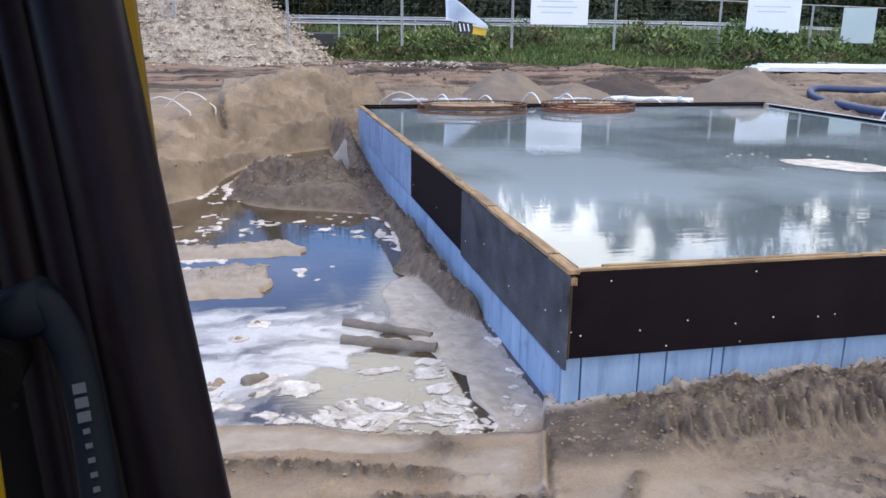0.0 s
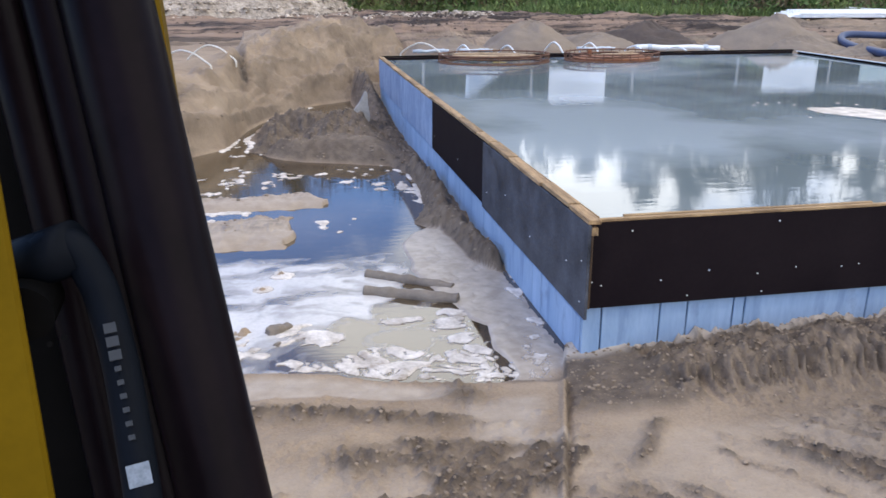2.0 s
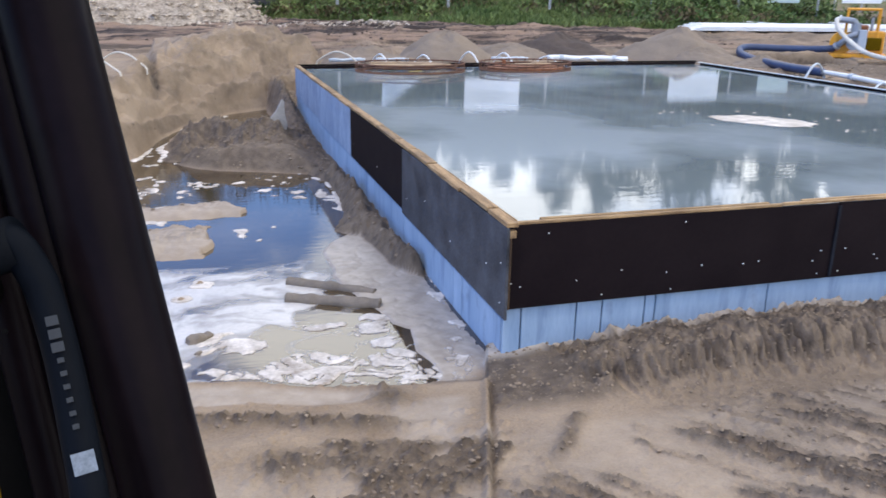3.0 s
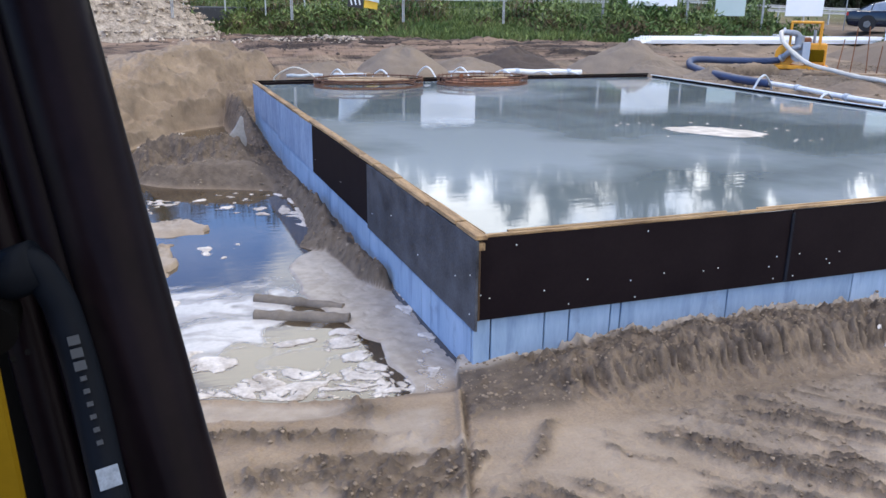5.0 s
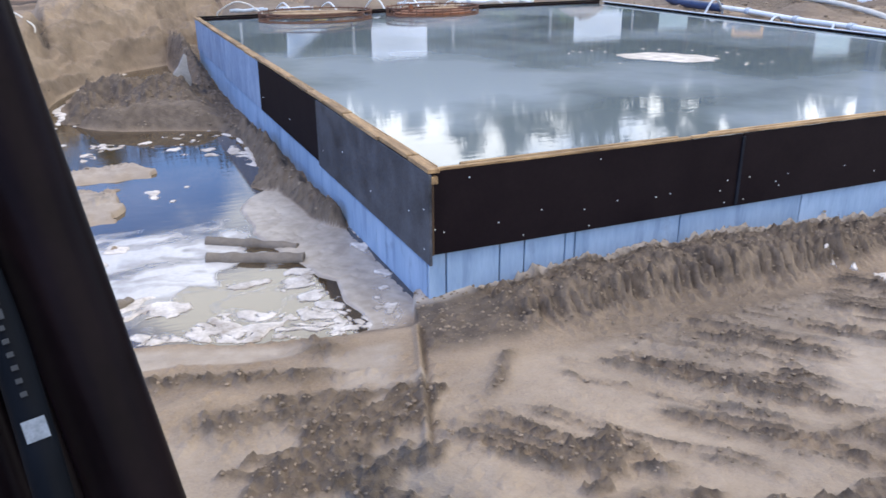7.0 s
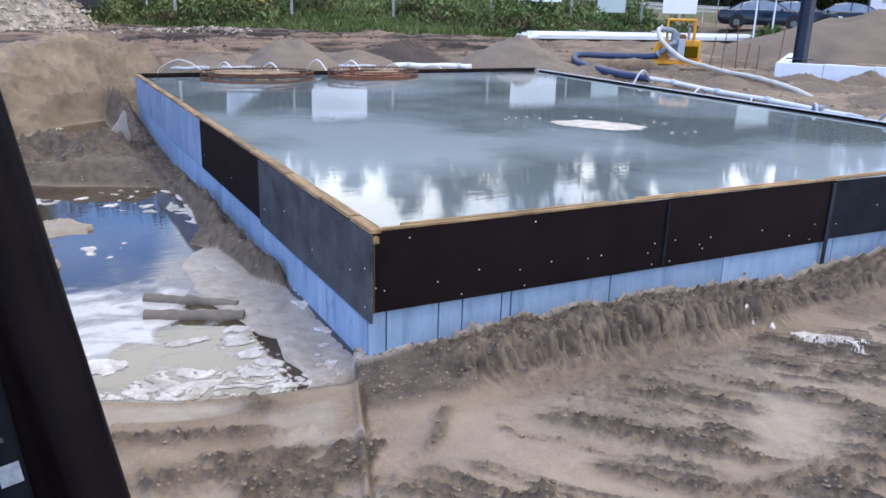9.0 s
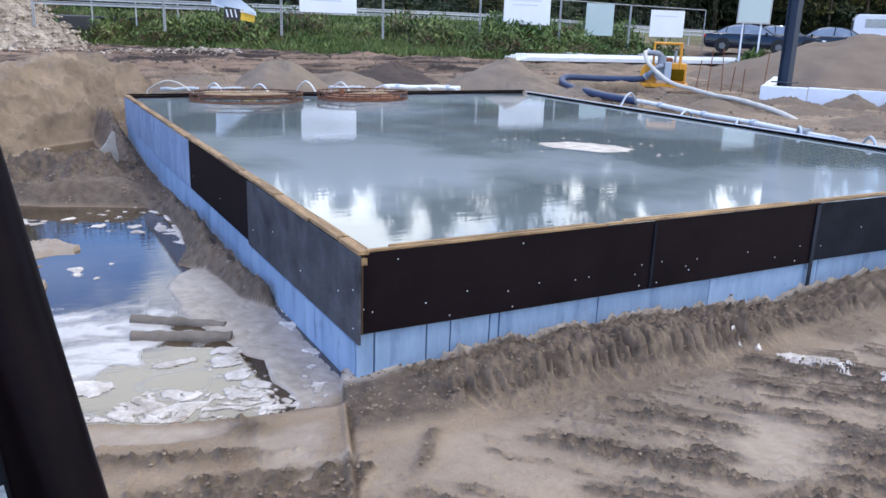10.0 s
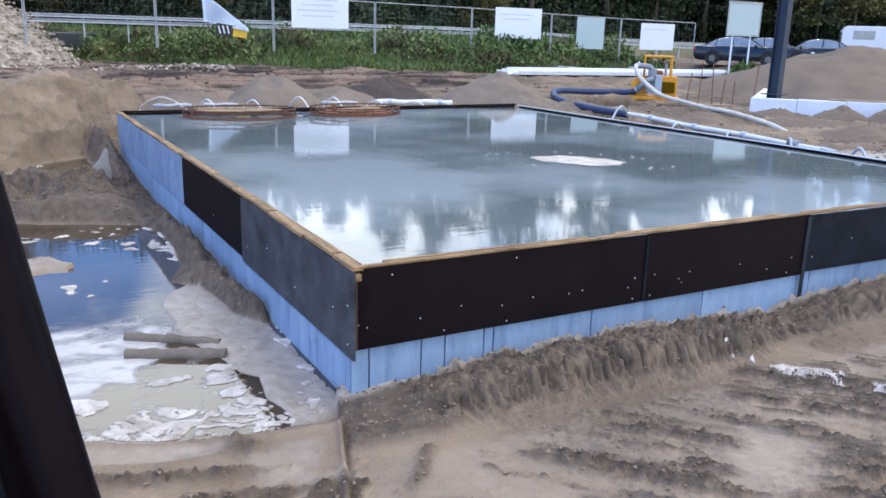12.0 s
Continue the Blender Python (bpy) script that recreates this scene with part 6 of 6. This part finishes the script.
kinds = [tree("pine_tree", 21, 16.5), tree("pine_tree", 22, 19.0), tree("leafy_tree", 23, 13.5), tree("pine_tree", 24, 15.5), tree("leafy_tree", 25, 11.5)]
r = random.Random(9)
spots = []
for row, (yy, gap) in enumerate(((52, 4.2), (57, 3.6), (62, 3.4), (67, 3.4))):
    x = -34 + row * 1.7
    while x < 112:
        y = yy + r.uniform(-1.8, 1.8) - max(0, x - 45) * 0.12
        spots.append((x, y, 1.6))
        x += gap * r.uniform(0.7, 1.3)
for i, (x, y, z) in enumerate(spots):
    k = kinds[r.choice((0, 1, 1, 2, 3, 3, 4))]
    m = pose(x, y, z, 0, 0, r.uniform(0, 360))
    s = r.uniform(0.75, 1.2) * (0.52 if x < 9 else 0.70 if x < 26 else 0.98)
    if i < len(kinds):
        kinds[i].matrix_world = m
    else:
        copy_thing(k, m @ Matrix.Diagonal((s, s, s, 1)))
# dark undergrowth under the trees
rs2 = np.random.RandomState(31)
n = 180000
ux = rs2.uniform(-45, 120, n)
uy = rs2.uniform(49.5, 70, n) - np.maximum(0, ux - 45) * 0.12
uz = 1.8 + rs2.rand(n) ** 1.2 * (7.8 + 3 * fbm(ux * 0.3, uy * 0.3, 3)) * np.clip((uy + np.maximum(0, ux - 45) * 0.12 - 47) / 9, 0.25, 1.6)
blades("undergrowth", np.stack([ux, uy, uz], -1), 1.0, NEEDLES, "dark undergrowth at the edge of the wood", 31, 0.22, 1.2)


n = 70000
ux, uy = rs2.uniform(-60, 150, n), rs2.uniform(70, 77, n)
blades("undergrowth", np.stack([ux, uy - np.maximum(0, ux - 45) * 0.12, 1.2 + 10.5 * rs2.rand(n)], -1), 1.7, NEEDLES, "dense dark thicket deep in the wood", 32, 0.45, 1.2)


# ---------------------------------------------------------------- parked cars
def wheel(t, x, y, r=0.32):
    w = part("wheel", rod(r * 0.55, (x, y - 0.09, r), (x, y + 0.09, r), 16), TYRE, t)
    b = ring_bm(r * 0.76, r * 0.24, 0, 20, ring=8)
    bmesh.ops.transform(b, matrix=pose(x, y, r, 90), verts=b.verts)
    part("tyre", b, TYRE, w, smooth=True)
    sgn = -1 if y < 0 else 1
    rim = rod(r * 0.5, (x, y + sgn * 0.09, r), (x, y + sgn * 0.10, r), 10)
    for q in range(5):
        a = 2 * math.pi * q / 5
        rim = rod(r * 0.07, (x, y + sgn * 0.094, r), (x + r * 0.55 * math.cos(a), y + sgn * 0.094, r + r * 0.55 * math.sin(a)), 5, bm=rim)
    part("rim", rim, RIM, w)


def sedan(m, paint, label, rear=LAMPRED):
    """A saloon car: length along x, its nose towards +x."""
    t = thing("car", label, "car", group="cars parked by the road")
    t.matrix_world = m
    low = [(-2.22, 0.26), (-2.34, 0.45), (-2.36, 0.72), (-2.28, 0.93), (-1.9, 0.98), (-1.2, 0.97), (0.3, 0.94), (1.05, 0.91), (1.6, 0.84), (2.05, 0.73), (2.27, 0.60), (2.33, 0.42), (2.24, 0.25), (1.9, 0.20), (-1.9, 0.20)]
    b = extrude(low, 1.78, bevel=0.07)
    for v in b.verts:
        v.co.y *= 1 - 0.10 * max(0, abs(v.co.x) - 1.5) - 0.12 * max(0, v.co.z - 0.6)
    part("body", b, paint, t, smooth=True)
    # dark discs stand in for the shaded hollows round the wheels
    for s in (-1, 1):
        for x in (-1.38, 1.40):
            part("wheel_arch", rod(0.39, (x, s * 0.80, 0.36), (x, s * 0.885, 0.36), 20), TYRE, t)
    cab = [(-1.85, 0.95), (-1.28, 1.28), (-0.75, 1.42), (-0.1, 1.45), (0.42, 1.35), (1.15, 0.90)]
    b = extrude(cab, 1.56, bevel=0.05)
    for v in b.verts:
        v.co.y *= 1 - 0.34 * max(0, v.co.z - 0.95)
    part("cabin_glass", b, GLASSSKY, t, "windows paled by sky reflection")
    roof = [(-1.32, 1.28), (-1.05, 1.37), (-0.7, 1.455), (-0.1, 1.48), (0.30, 1.43), (0.52, 1.32), (0.28, 1.37), (-0.1, 1.42), (-0.7, 1.40), (-1.05, 1.33)]
    part("roof", extrude(roof, 1.26), paint, t)
    for s in (-1, 1):
        for a, c in (((-1.88, 0.95), (-1.2, 1.33)), ((1.17, 0.90), (0.44, 1.37)), ((-0.38, 0.94), (-0.42, 1.45)), ((-1.30, 0.95), (-1.18, 1.31))):
            part("pillar", rod(0.03, (a[0], s * 0.775, a[1]), (c[0], s * 0.66, c[1]), 6), paint, t)
        part("side_trim", box((2.6, 0.015, 0.02), (-0.4, s * 0.80, 0.97)), STEEL, t)
        part("tail_lamp", box((0.10, 0.34, 0.16), (-2.31, s * 0.66, 0.80), bevel=0.02), rear, t)
        part("headlamp", box((0.22, 0.36, 0.13), (2.16, s * 0.64, 0.66), bevel=0.03), LAMPCLEAR, t)
        part("mirror", box((0.14, 0.18, 0.11), (0.75, s * 0.95, 0.99), bevel=0.03), paint, t)
        for x in (-1.38, 1.40):
            wheel(t, x, s * 0.815)
    part("plate_bar", box((0.015, 0.5, 0.11), (-2.365, 0, 0.62)), SIGNWHITE, t)
    return t


sedan(pose(33.15, 26.25, 1.60, 0, 0, -48), CARBLUE, "dark blue saloon car parked on the gravel")
sedan(pose(37.2, 27.6, 1.62, 0, 0, -52), CARBLACK, "black saloon car parked behind another")
sedan(pose(39.6, 26.6, 1.62, 0, 0, 128), CARBLACK, "black saloon car with pale windows parked by the road")
van = thing("van", "white panel van parked behind the sand heap", "van", (46.2, 26.6, 1.62), -50, group="cars parked by the road")
part("body", extrude([(-2.6, 0.35), (-2.62, 2.0), (-2.4, 2.3), (1.2, 2.3), (1.75, 1.55), (2.5, 1.25), (2.6, 0.8), (2.55, 0.35)], 1.95, bevel=0.06), CARWHITE, van)
part("windscreen", extrude([(1.27, 2.18), (1.80, 1.52), (1.72, 1.5), (1.2, 2.15)], 1.6), GLASSSKY, van)
for s in (-1, 1):
    part("side_window", box((0.9, 0.02, 0.55), (0.85, s * 0.98, 1.75)), GLASSSKY, van)
    part("side_window", box((1.2, 0.02, 0.5), (-1.4, s * 0.98, 1.78)), GLASSSKY, van)
    part("rear_window", box((0.02, 0.7, 0.6), (-2.62, s * 0.42, 1.65)), GLASSSKY, van)
    for x in (-1.6, 1.6):
        wheel(van, x, s * 0.88, 0.34)
